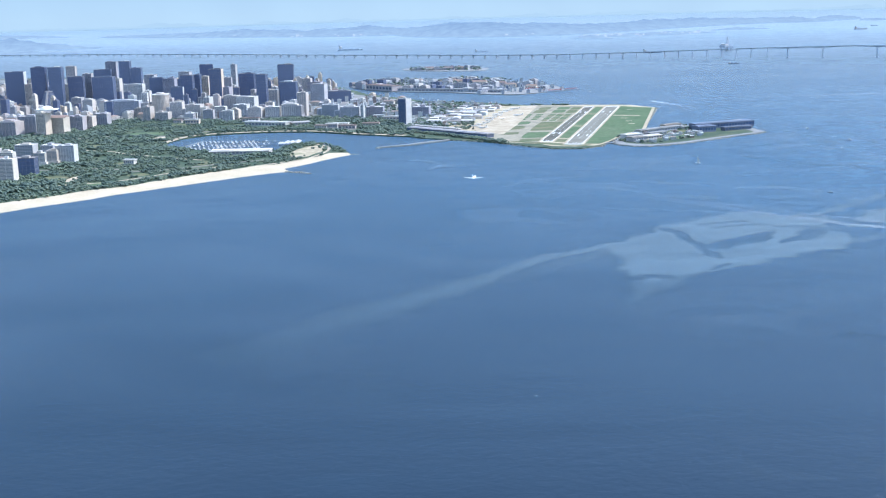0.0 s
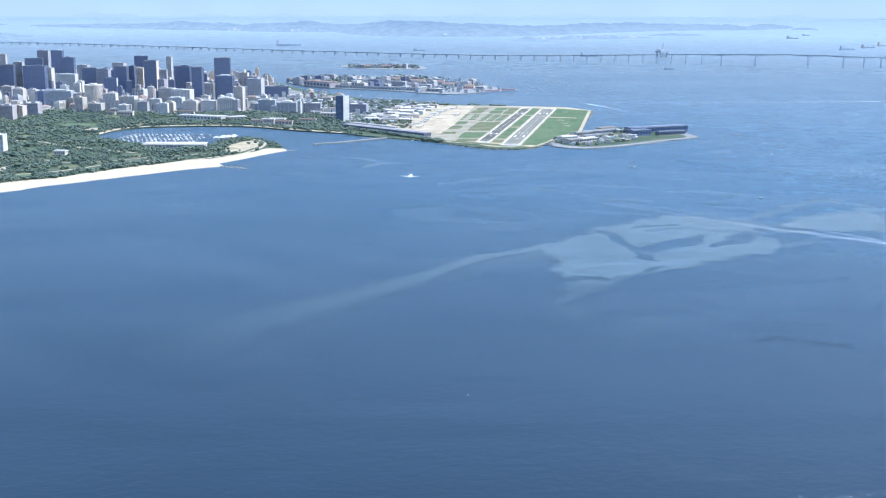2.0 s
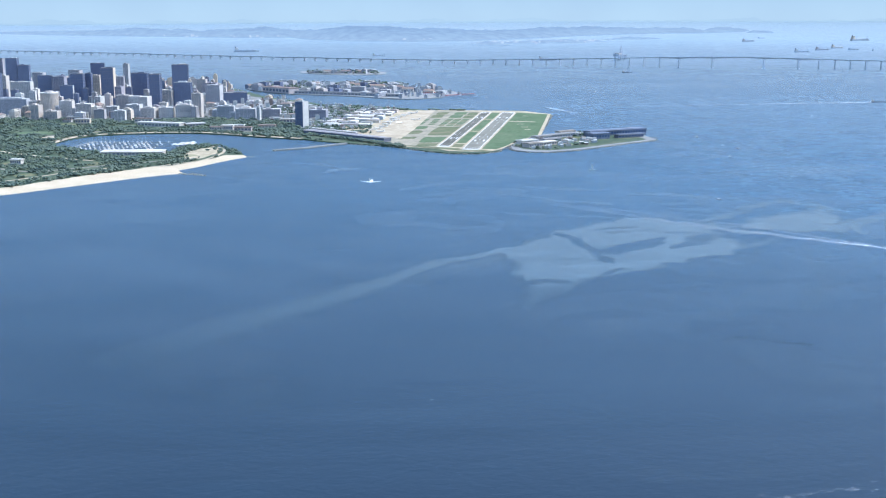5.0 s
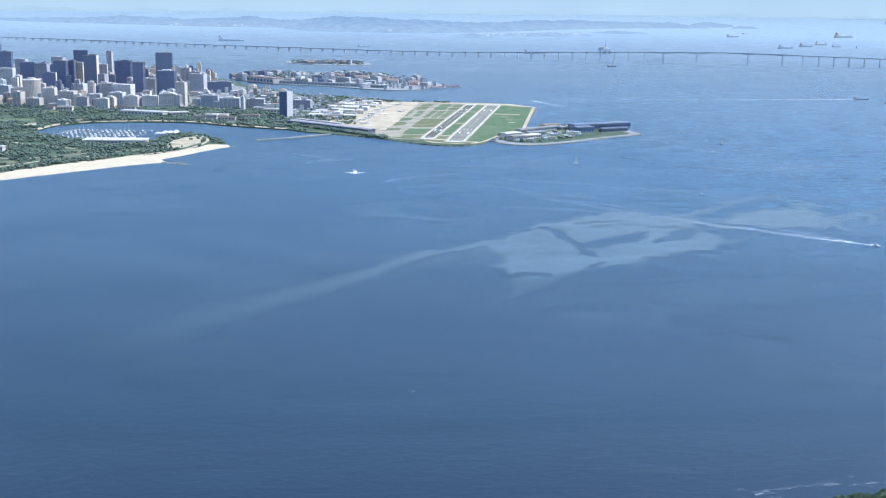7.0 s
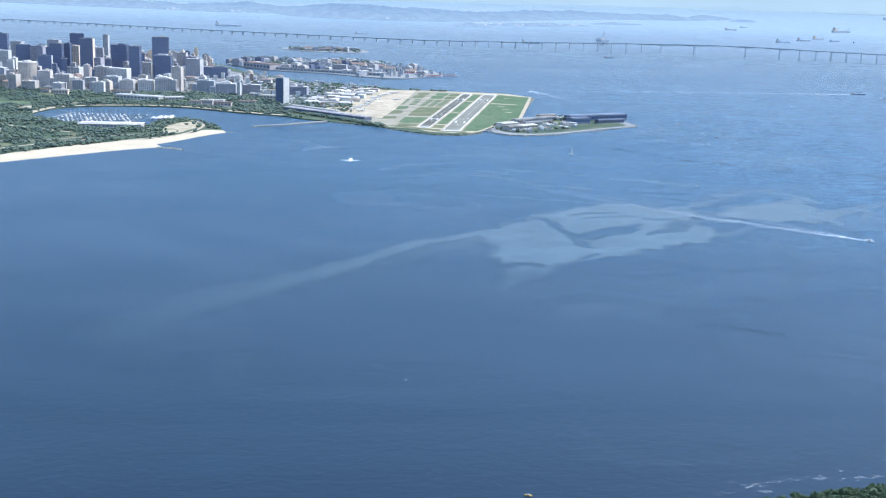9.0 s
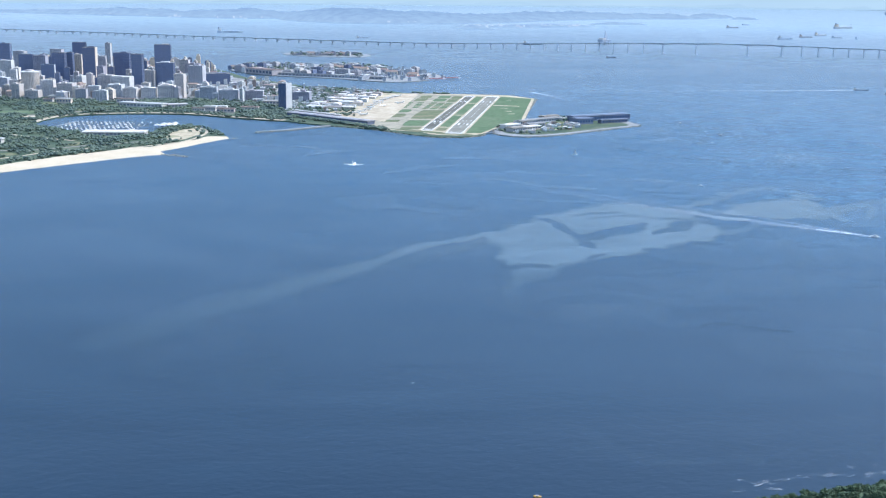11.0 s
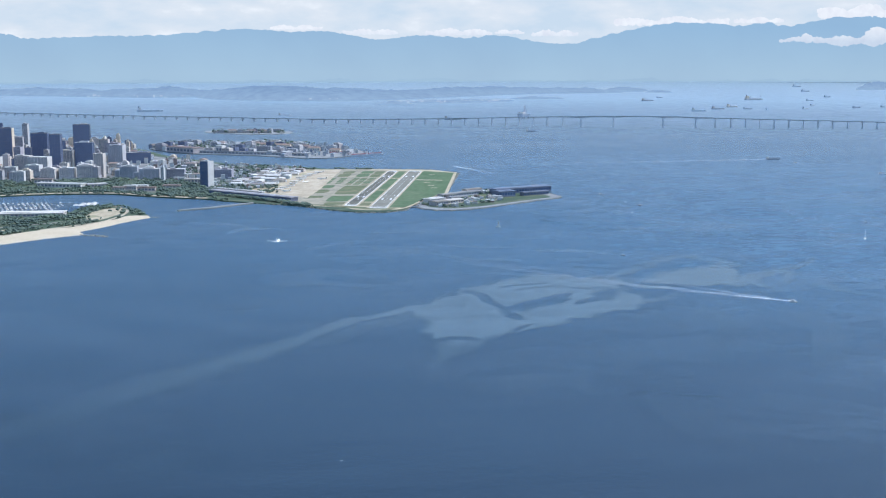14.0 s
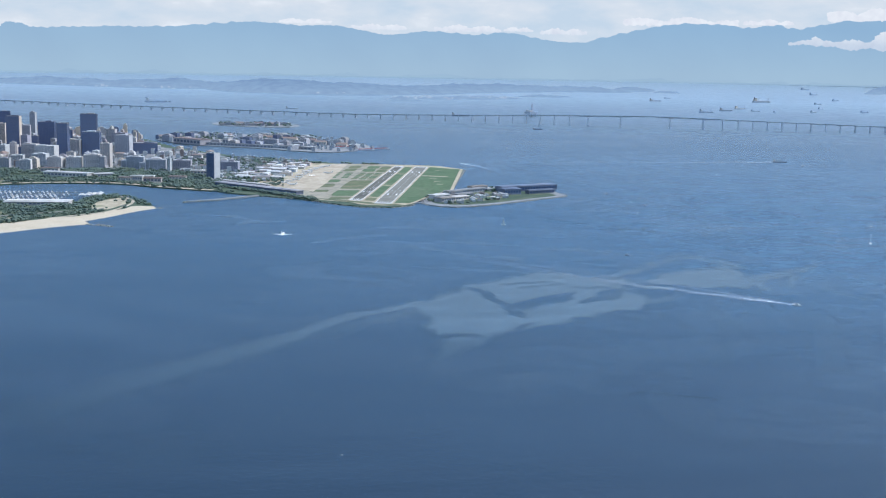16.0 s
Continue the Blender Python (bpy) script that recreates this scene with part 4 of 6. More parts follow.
grass_island(-255, -202, 226, 288, 8, DRY_GRASS)
grass_island(-168, -106, 60, 122, 8, DRY_GRASS)
for row in range(4):
    for u0, u1 in ((-286, -250), (-231, -210)):
        grass_island(u0 - row * 3, u1 - row * 2, 676 + row * 56, 716 + row * 56, 5, GRASS)
for row in range(5):
    for u0, u1 in ((-192, -172), (-166, -142), (-138, -114)):
        grass_island(u0, u1, 648 + row * 52, 690 + row * 52, 4, GRASS if (row + u0) % 3 else DRY_GRASS)
for row in range(2):
    grass_island(-266, -224, 930 + row * 128, 1044 + row * 118, 10, DRY_GRASS)
    grass_island(-198, -154, 935 + row * 132, 1050 + row * 122, 10, GRASS)
    grass_island(-146, -110, 930 + row * 130, 1044 + row * 124, 8, DRY_GRASS)


def stripe(name, u0, u1, v0, v1, z=4.18):
    return setting(name, slab(air_ring([(u0, v0), (u1, v0), (u1, v1), (u0, v1)]), z - 0.1, z), MARK, "white painted runway marking", "marking")


for u, half, v0, v1 in ((0, 23, -10, 1200), (-86, 16, 45, 1195)):
    for s in (-1, 1):
        stripe("edge_line", u + s * half - 0.8, u + s * half + 0.8, v0, v1)
        patch("shoulder", [(u + s * (half + 2), v0), (u + s * (half + 8), v0), (u + s * (half + 8), v1), (u + s * (half + 2), v1)], 4.06, APRON, "pale concrete shoulder beside the runway", "shoulder")
    for k in range(12):
        v = v0 + 150 + k * (v1 - v0 - 300) / 12
        stripe("centre_line", u - 0.35, u + 0.35, v, v + 40)
    for end, d in ((v0, 1), (v1, -1)):
        stripe("threshold_bar", u - half, u + half, min(end, end + d * 12), max(end, end + d * 12), 4.22)
        for k in range(6):
            x = u - half + half * 2 * (k + 0.5) / 6
            a, b = end + d * 18, end + d * 44
            stripe("piano_key", x - 0.6, x + 0.6, min(a, b), max(a, b), 4.2)
        for s in (-1, 1):
            for far, long, wide in ((215, 36, 2.4), (330, 16, 1.1)):
                a, b = end + d * far, end + d * (far + long)
                stripe("touchdown_mark", u + s * half * 0.55 - wide, u + s * half * 0.55 + wide, min(a, b), max(a, b), 4.2)
setting("service_path", slab(air_ring([(34, 832), (128, 822), (128, 842), (34, 854)]), 3.9, 4.12), APRON, "pale path across the grass", "path")
for u, v in ((64, 1050), (92, 640), (70, 740), (108, 560)):
    setting("service_path", slab(air_ring([(u, v), (u + 22, v), (u + 22, v + 9), (u, v + 9)]), 3.9, 4.12), APRON, "small pale pad in the grass", "path")

# sea wall round the airfield, of rubble
def rubble_wall(name, line, label, step=9.0, seed=4, height=3.2):
    rnd = random.Random(seed)
    bm = bmesh.new()
    pts = [Vector(p) for p in line]
    for a, b in zip(pts, pts[1:]):
        n = max(1, int((b - a).length / step))
        for i in range(n):
            for _ in range(2):
                p = a.lerp(b, (i + rnd.random()) / n) + Vector((rnd.uniform(-5, 5), rnd.uniform(-5, 5)))
                r = rnd.uniform(3.5, 6.0)
                z = rnd.uniform(0.2, 1) * height
                loft(bm, [[(p.x + r * rnd.uniform(0.7, 1.1) * math.cos(k * 1.0472), p.y + r * rnd.uniform(0.7, 1.1) * math.sin(k * 1.0472), -1) for k in range(6)], [(p.x + r * 0.6 * math.cos(k * 1.0472), p.y + r * 0.6 * math.sin(k * 1.0472), z) for k in range(6)]])
    return tagged(new(name, finish(name, bm, ROCK)), label, "rocks", kind="stuff")


rubble_wall("sea_wall_rocks", AIR_COAST[:15], "brown rubble sea wall round the airfield")
rubble_wall("sea_wall_rocks", smooth(VILLE, 4, True) + [VILLE[0]], "brown rubble sea wall round the walled island", seed=8)
rubble_wall("breakwater_rocks", [(-184, 3276), (-98, 3325), (18, 3428), (32, 3436)], "rough stone breakwater reaching into the bay", 4, 6, 4.5)
rubble_wall("groyne_rocks", [(-382, 2836), (-349, 2819), (-320, 2795)], "dark rock groyne at the end of the beach", 4, 7, 3)
rubble_wall("groyne_rocks", [(-256, 3155), (-240, 3150), (-224, 3147)], "dark rocks off the beach tip", 5, 9, 1.5)
setting("breakwater", slab([(-180, 3273), (-95, 3318), (30, 3425), (26, 3440), (-102, 3331), (-183, 3281)], -2, 4.0), QUAY, "pale stone breakwater crest", "breakwater")
setting("bridge_to_island", slab([(462, 3268), (470, 3258), (512, 3262), (512, 3272)], 1.5, 3.4), QUAY, "short causeway to the walled island", "causeway")


# ---- aircraft ----
def airliner(x, y, z, turn, label, group=""):
    """Twin-engined airliner about 38 metres long, nose towards +y."""
    ob = thing("airliner", x, y, z, label, "airliner", turn, group)
    bm = bmesh.new()
    prof = ((-19, 0.3, 1.2), (-15, 1.0, 0.8), (-9, 1.8, 0.2), (0, 2.0, 0), (11, 2.0, 0), (15, 1.7, -0.1), (17.5, 1.0, -0.4), (18.8, 0.25, -0.6))
    loft(bm, [[(r * math.cos(k * math.pi / 6), py, 3.6 + dz + r * math.sin(k * math.pi / 6)) for k in range(12)] for py, r, dz in prof])
    part("fuselage", bm, WHITE, ob)
    for s in (-1, 1):
        bm = bmesh.new()
        loft(bm, [[(s * a, y0, z0), (s * a, y1, z0), (s * a, y1 - 0.2, z0 - t), (s * a, y0 + 0.2, z0 - t)] for a, y0, y1, z0, t in ((1.2, -3.5, 4.5, 3.0, 0.9), (7, -3.6, 0.8, 3.6, 0.5), (17, -6.4, -4.6, 4.6, 0.25), (17.6, -7.2, -5.8, 6.6, 0.15))])
        wing = part("wing", bm, WHITE, ob)
        bm = bmesh.new()
        loft(bm, [[(s * 5.8 + 1.05 * r * math.cos(k * math.pi / 4), py, 2.1 + 1.05 * r * math.sin(k * math.pi / 4)) for k in range(8)] for py, r in ((-1.0, 0.7), (1.5, 1.0), (3.6, 0.95))])
        part("engine", bm, STEEL, wing)
        bm = bmesh.new()
        loft(bm, [[(s * a, y0, z0), (s * a, y1, z0), (s * a, y1, z0 - t), (s * a, y0, z0 - t)] for a, y0, y1, z0, t in ((0.6, -18, -14.5, 4.9, 0.5), (6.5, -19.3, -17.8, 5.5, 0.2))])
        part("tailplane", bm, WHITE, ob)
    bm = bmesh.new()
    loft(bm, [[(-0.25, y0, z), (0.25, y0, z), (0.25, y1, z), (-0.25, y1, z)] for y0, y1, z in ((-18.5, -12.5, 5.2), (-19.6, -16.2, 9.0), (-20.6, -18.6, 12.2))])
    part("tail_fin", bm, HULL_RED if "red" in label else WHITE, ob)
    return ob


flying = airliner(58, 2027, 92, radians(-9), "white airliner flying low over the bay")
first = airliner(*air(-365, 560), 4.1, AIR_TURN + radians(60), "white airliner parked on the apron", "parked airliners")
for u, v, a in ((-372, 500, 62), (-370, 640, 58), (-380, 450, 70), (-378, 720, 100), (-372, 800, 96), (-385, 860, 96), (-335, 700, -20), (-375, 930, 96), (-370, 1000, 100), (-355, 1075, 90), (-300, 820, 80), (-345, 400, 64)):
    copy_thing(first, Matrix.Translation(Vector((*air(u, v), 4.1)) * K) @ Matrix.Rotation(AIR_TURN + radians(a), 4, "Z"))

# ---- airport and island buildings ----
pavilion("terminal", -95, 3712, 150, 3452, 30, 11, DARK, GREY, "long dark glass terminal with a grey roof", 26)
pavilion("terminal_pier", -80, 3745, 60, 3600, 12, 13, GREY, ROOF_WHITE, "long narrow terminal pier with a white roof", 18)


def hangar(x, y, w, d, h, turn, label, roof=None):
    ob = thing("hangar", x, y, 3.6, label, "hangar", turn, "airport hangars")
    bm = bmesh.new()
    box(bm, -w / 2, w / 2, -d / 2, d / 2, -1, h)
    part("shell", bm, LIGHT, ob)
    bm = bmesh.new()
    loft(bm, [[(w / 2 * math.cos(a) * 1.03, yy, h + w * 0.10 * math.sin(a)) for a in [math.pi * k / 8 for k in range(9)]] for yy in (-d / 2 - 1, d / 2 + 1)])
    part("roof", bm, roof or ROOF_WHITE, ob)
    bm = bmesh.new()
    box(bm, -w * 0.36, w * 0.36, -d / 2 - 0.4, -d / 2 + 0.2, 0, h * 0.8)
    part("door", bm, STEEL, ob)
    FOOT.append((x, y, max(w, d) * 0.6))


rnd = random.Random(61)
for row in range(9):
    for col in range(4):
        u, v = -436 - col * 40 + rnd.uniform(-6, 6) - (row % 2) * 8, 590 + row * 66 + rnd.uniform(-9, 9)
        w, d, h = rnd.uniform(22, 33), rnd.uniform(26, 50), rnd.uniform(6, 12)
        grey = rnd.random() < 0.35
        hangar(*air(u, v), w, d, h, AIR_TURN + radians(rnd.choice((0, 90, 90))), "grey airport shed with a dull roof" if grey else "white-roofed airport hangar beside the apron", ROOF if grey else None)


def naval_block(u, v, w, d, h, mat, roof, label, bays=10):
    a = radians(24 if mat is DARK else 36)
    x, y = u, v
    c, s = math.cos(a), math.sin(a)
    return pavilion("naval_school", x - c * w / 2, y - s * w / 2, x + c * w / 2, y + s * w / 2, d, h, mat, roof, label, bays)


# Shade painted in: pale school walls built in dark blue-grey.
naval_block(880, 3600, 220, 40, 15, DARK, DARK, "long school block on the island, coloured as if in shade", 20)
naval_block(800, 3490, 62, 36, 16, DARK, DARK, "flat-roofed school wing, coloured as if in shade", 6)
naval_block(905, 3520, 100, 20, 9, DARK, DARK, "school wing by the sea wall, coloured as if in shade", 8)
naval_block(930, 3650, 90, 34, 12, GREY, ROOF, "grey school block at the island's end", 8)
naval_block(690, 3545, 120, 26, 9, GREY, ROOF, "low grey hall on the island", 10)
naval_block(720, 3600, 70, 24, 12, LIGHT, ROOF, "pale hall with a grey roof", 7)
naval_block(600, 3330, 90, 26, 9, LIGHT, ROOF_WHITE, "pale low hall with a white roof", 8)
naval_block(560, 3290, 50, 30, 11, GREY, ROOF, "grey low hall near the sea wall", 5)
naval_block(560, 3380, 60, 26, 9, LIGHT, ROOF_WHITE, "pale low hall with a white roof", 6)
naval_block(640, 3420, 70, 22, 8, GREY, ROOF, "grey low shed on the island", 6)
naval_block(620, 3480, 60, 24, 10, LIGHT, ROOF, "pale hall on the island", 6)
setting("parade_path", slab([(686, 3322), (768, 3392), (740, 3432), (660, 3374)], 2.8, 3.2), APRON, "pale path round the parade lawn", "path")
setting("parade_lawn", slab([(690, 3330), (760, 3392), (738, 3424), (668, 3372)], 2.8, 3.3), GRASS, "green parade lawn on the walled island", "lawn")
setting("parade_lawn", slab([(690, 3450), (770, 3520), (745, 3545), (672, 3490)], 2.8, 3.25), DRY_GRASS, "dry lawn on the walled island", "lawn")

low_town("island_sheds", 46, [(530, 3250), (600, 3225), (700, 3300), (780, 3400), (760, 3640), (660, 3570), (560, 3440)], 500, 800, 3200, 3660, "small sheds and walls on the naval island", 47, 3.0, 8, 3.0)

# dockyard island: walls, sheds, tile roofs and naval ships
pavilion("dockyard_wall", -330, 5640, -200, 5485, 60, 24, LIGHT, TILE, "pale dockyard hall with a clay tile roof", 8)
pavilion("dockyard_wall", -190, 5500, 300, 5235, 26, 11, GREY, ROOF, "long grey dockyard quay hall", 30)
pavilion("dockyard_hall", -110, 5480, -84, 5466, 40, 34, LIGHT, ROOF_WHITE, "pale square dockyard block", 2)
rnd = random.Random(21)
DOCK = KINDS[2][0], KINDS[5][0], KINDS[11][0], KINDS[12][0]
for i in range(60):
    x, y = rnd.uniform(-420, 520), rnd.uniform(5200, 6200)
    if not inside(COBRAS, x, y) or not inside(COBRAS, x + 40, y - 40) or any((x - a) ** 2 + (y - b) ** 2 < (r * 0.8 + 22) ** 2 for a, b, r in FOOT[-60:] if r < 60):
        continue
    FOOT.append((x, y, 22))
    copy_thing(rnd.choice(DOCK), Matrix.Translation(Vector((x, y, 4.0)) * K) @ Matrix.Rotation(radians(-28 + rnd.choice((0, 90))), 4, "Z") @ Matrix.Diagonal((1.2, 1, rnd.uniform(0.4, 0.9), 1)))
for i in range(9):
    x, y = -150 + i * 46, 7210 + rnd.uniform(-60, 100)
    copy_thing(rnd.choice(DOCK), Matrix.Translation(Vector((x, y, 3.0)) * K) @ Matrix.Rotation(radians(rnd.uniform(-20, 20)), 4, "Z") @ Matrix.Diagonal((0.9, 0.8, rnd.uniform(0.4, 0.8), 1)))


low_town("dockyard_sheds", 190, COBRAS, -450, 560, 5130, 6250, "small dockyard sheds and houses", 51, 4.0, 22, 4.0, True)
low_town("islet_houses", 26, FISCAL, -190, 260, 7080, 7480, "small houses on the islet", 53, 3.0, 14, 4.0)


def tiled_house(x, y, w, d, h, turn, z=4.0):
    ob = thing("tiled_house", x, y, z, "pale dockyard house with a clay tile roof", "house", turn, "tiled houses")
    bm = bmesh.new()
    box(bm, -w / 2, w / 2, -d / 2, d / 2, -1, h)
    part("shell", bm, LIGHT, ob)
    bm = bmesh.new()
    loft(bm, [[(-w / 2 - 1, -d / 2 - 1, h), (w / 2 + 1, -d / 2 - 1, h), (w / 2 + 1, d / 2 + 1, h), (-w / 2 - 1, d / 2 + 1, h)], [(-w / 2 + 4, -0.4, h + d * 0.3), (w / 2 - 4, -0.4, h + d * 0.3), (w / 2 - 4, 0.4, h + d * 0.3), (-w / 2 + 4, 0.4, h + d * 0.3)]])
    part("roof", bm, TILE, ob)
    for i in range(5):
        bm = bmesh.new()
        px = -w / 2 + w * (i + 0.5) / 5
        box(bm, px - 1.5, px + 1.5, -d / 2 - 0.2, -d / 2 + 0.2, h * 0.3, h * 0.75)
        part("window", bm, WINDOW, ob)


for x, y, w in ((-400, 5860, 90), (120, 5880, 70), (200, 5800, 80), (60, 5980, 60), (340, 5560, 60), (-120, 6020, 70), (430, 5420, 50), (300, 5700, 60)):
    tiled_house(x, y, w, 26, 14, radians(-20))
for x, y in ((60, 7200), (150, 7180), (-60, 7240)):
    tiled_house(x, y, 60, 24, 14, 0, 3.0)


# pale pavilions among the park trees
for i, (x, y, w, d, h) in enumerate(((-942, 4158, 31, 15, 9), (-880, 4115, 51, 16, 14), (-933, 4220, 47, 18, 13), (-396, 3853, 41, 23, 9), (-359, 3852, 38, 20, 14), (-334, 3887, 53, 22, 11), (-306, 3814, 56, 22, 11), (-202, 4245, 30, 14, 11), (-170, 4076, 57, 19, 12), (-232, 3884, 55, 22, 10), (-218, 4160, 39, 17, 10), (-822, 3037, 29, 16, 11), (-675, 4130, 60, 19, 13))):
    pavilion("park_pavilion", x - w / 2, y + 4, x + w / 2, y - 4, d, h, CREAM if i % 2 else LIGHT, ROOF_WHITE if i % 3 else TILE, "cream park pavilion with a pale roof among trees" if i % 3 else "cream park pavilion with a clay tile roof", 5)
    FOOT.extend([(x - w * 0.3, y - 6, 22), (x + w * 0.3, y - 6, 22), (x, y - 22, 20)])

# ---- trees ----
def clump_shape():
    bm = bmesh.new()
    bmesh.ops.create_icosphere(bm, subdivisions=1, radius=1.0)
    v = np.array([p.co[:] for p in bm.verts])
    f = np.array([[q.index for q in p.verts] for p in bm.faces])
    bm.free()
    return v, f


CLUMP_V, CLUMP_F = clump_shape()


def foliage(name, spots, mat, label, seed=1, clumps=3, category="trees"):
    """Many broadleaf crowns as one sheet of woodland: each a few uneven leaf clumps over the ground."""
    rng = np.random.default_rng(seed)
    V, F = [], []
    k = 0
    for x, y, z, r in spots:
        for c in range(clumps):
            rr = r * rng.uniform(0.45, 0.85)
            o = np.array([x, y, z + r * rng.uniform(0.5, 1.15)]) + np.append(rng.normal(0, r * 0.42, 2), 0)
            v = CLUMP_V * (1 + rng.uniform(-0.28, 0.28, (len(CLUMP_V), 1))) * rr * np.array([1, 1, 0.66])
            V.append(v + o)
            F.append(CLUMP_F + k)
            k += len(CLUMP_V)
    V, F = np.concatenate(V) * K, np.concatenate(F)
    me = bpy.data.meshes.new(name)
    me.from_pydata(V.tolist(), [], F.tolist())
    me.materials.append(mat)
    return tagged(new(name, me), label, category, kind="stuff")


ROADS = [smooth(p, 18) for p in ([(-1900, 2700), (-992, 2957), (-750, 2890), (-587, 2985), (-430, 3090), (-330, 3200)], [(-1700, 3500), (-1020, 3753), (-905, 3700), (-820, 3790), (-640, 3885), (-400, 3850), (-200, 3720), (-60, 3640)], [(-2000, 2350), (-951, 2660), (-778, 2720), (-640, 2880), (-500, 2980)], [(-1300, 3400), (-1000, 3350), (-880, 3250), (-760, 3160), (-640, 3080)])]
for i, r in enumerate(ROADS):
    setting("park_road", ribbon(r, (16, 22, 9, 10, 8)[i], 3.34 + 0.05 * i), (ASPHALT, ASPHALT, APRON, APRON, APRON)[i], "grey road through the park" if i < 2 else "pale path through the park", "road")
SHORE_WALK = smooth([(-846, 3516), (-792, 3702), (-628, 3775), (-420, 3765), (-242, 3645), (-108, 3569)], 16)
setting("promenade", ribbon(SHORE_WALK, 24, 3.7), APRON, "pale promenade round the marina", "promenade")
PARK_END = [(-413, 3232), (-394, 3310), (-366, 3355), (-333, 3310), (-331, 3217), (-357, 3123), (-381, 3092), (-410, 3133)]
setting("car_park", slab(smooth(PARK_END, 3, True, 6.0, 8), 3.0, 3.45), EARTH, "pale bare ground at the end of the park", "ground")
TIP_ROAD = smooth([(-491, 2923), (-414, 2996), (-368, 3044), (-338, 3120), (-318, 3220), (-324, 3310), (-365, 3395)], 8)
setting("park_road", ribbon(TIP_ROAD, 9, 3.6), APRON, "pale path round the end of the park", "road")

rnd = random.Random(5)
CLEAR = [(-841, 3048, 30, 60), (-774, 3190, 26, 46), (-971, 3782, 80, 50), (-919, 4080, 50, 44), (-865, 4100, 30, 40), (-1044, 3459, 30, 60), (-939, 3180, 26, 46), (-1028, 2890, 34, 46), (-941, 2800, 36, 34)]
CLEAR += [(rnd.uniform(-1500, -520), rnd.uniform(2600, 4000), rnd.uniform(10, 30), rnd.uniform(30, 60)) for _ in range(22)]
CLEAR = [c for c in CLEAR if inside(LAND, c[0], c[1]) and inside(LAND, c[0] + c[2] * 1.3, c[1] - c[3] * 1.3)]
for i, (x, y, a, b) in enumerate(CLEAR):
    ring = smooth([(x + a * rnd.uniform(0.6, 1.3) * math.cos(k), y + b * rnd.uniform(0.6, 1.3) * math.sin(k)) for k in (0, 1.05, 2.1, 3.14, 4.2, 5.24)], 3, True)
    setting("park_clearing", slab(ring, 3.0, 3.3), (DRY_GRASS, PARK, GRASS, DRY_GRASS, APRON)[i % 5], ("dry grass clearing", "shady worn ground", "green lawn", "dry grass clearing", "pale paved square")[i % 5] + " among the park trees", "clearing")


def front(x):
    for (x0, y0), (x1, y1) in zip(CITY_FRONT, CITY_FRONT[1:]):
        if x0 <= x <= x1:
            return y0 + (y1 - y0) * (x - x0) / (x1 - x0)
    return 4000.0


def road_near(x, y, keep):
    return any((x - p[0]) ** 2 + (y - p[1]) ** 2 < keep ** 2 for r in ROADS + [SHORE_WALK] for p in r)


spots = []
for _ in range(34000):
    x, y = rnd.uniform(-2300, -40), rnd.uniform(1900, 4330)
    if x < -0.44 * y - 60 or not inside(LAND, x, y) or y > front(x) + 25:
        continue
    if inside(PARK_END, x, y) and rnd.random() < 0.9:
        continue
    wood = noise.noise(Vector((x / 120, y / 170, 1))) + 0.6 * noise.noise(Vector((x / 45, y / 60, 5)))
    if wood < -0.3 and rnd.random() < 0.8:
        continue
    if any(((x - a) / c) ** 2 + ((y - b) / d) ** 2 < 0.75 for a, b, c, d in CLEAR) or any((x - a) ** 2 + (y - b) ** 2 < (r * 0.8) ** 2 for a, b, r in FOOT if b < 4300):
        continue
    if road_near(x, y, 10) or any((x - p[0]) ** 2 + (y - p[1]) ** 2 < 64 for p in TIP_ROAD):
        continue
    spots.append((x, y, 3.2, rnd.uniform(3.0, 5.4) + 3.6 * max(0, min(1, wood * 2)) * rnd.random()))
foliage("park_trees", spots, LEAF, "dense green broadleaf park trees behind the beach", 3, 4)

street = []
for _ in range(5000):
    x, y = rnd.uniform(-2600, -60), rnd.uniform(3700, 5600)
    if x < -0.44 * y - 60 or not inside(CITY, x, y) or any((x - a) ** 2 + (y - b) ** 2 < (r + 2) ** 2 for a, b, r in FOOT):
        continue
    if y > front(x) + 120 and rnd.random() < 0.8:
        continue
    street.append((x, y, 3.9, rnd.uniform(3.5, 6.5)))
foliage("street_trees", street, LEAF, "green street trees between the city blocks", 4, 2)

coast = []
for _ in range(420):
    t = rnd.random()
    x, y = air(-560 + 360 * t, 330 - 290 * t + rnd.uniform(-25, 12))
    coast.append((x + rnd.uniform(-12, 12), y, 3.4, rnd.uniform(3, 6)))
for _ in range(1300):
    x, y = rnd.uniform(-260, 110), rnd.uniform(3480, 4750)
    if inside(LAND, x, y) and not any((x - a) ** 2 + (y - b) ** 2 < (r * 0.7) ** 2 for a, b, r in FOOT):
        coast.append((x, y, 3.4, rnd.uniform(3.5, 7)))
for u, v, n in ((-420, 1235, 26), (-300, 1250, 14), (-215, 1252, 16), (-190, 1256, 8)):
    for _ in range(n):
        x, y = air(u + rnd.uniform(-22, 22), v + rnd.uniform(-9, 9))
        coast.append((x, y, 3.4, rnd.uniform(3, 6)))
foliage("shore_trees", coast, LEAF, "green trees along the airport shore", 6, 3)

isle = []
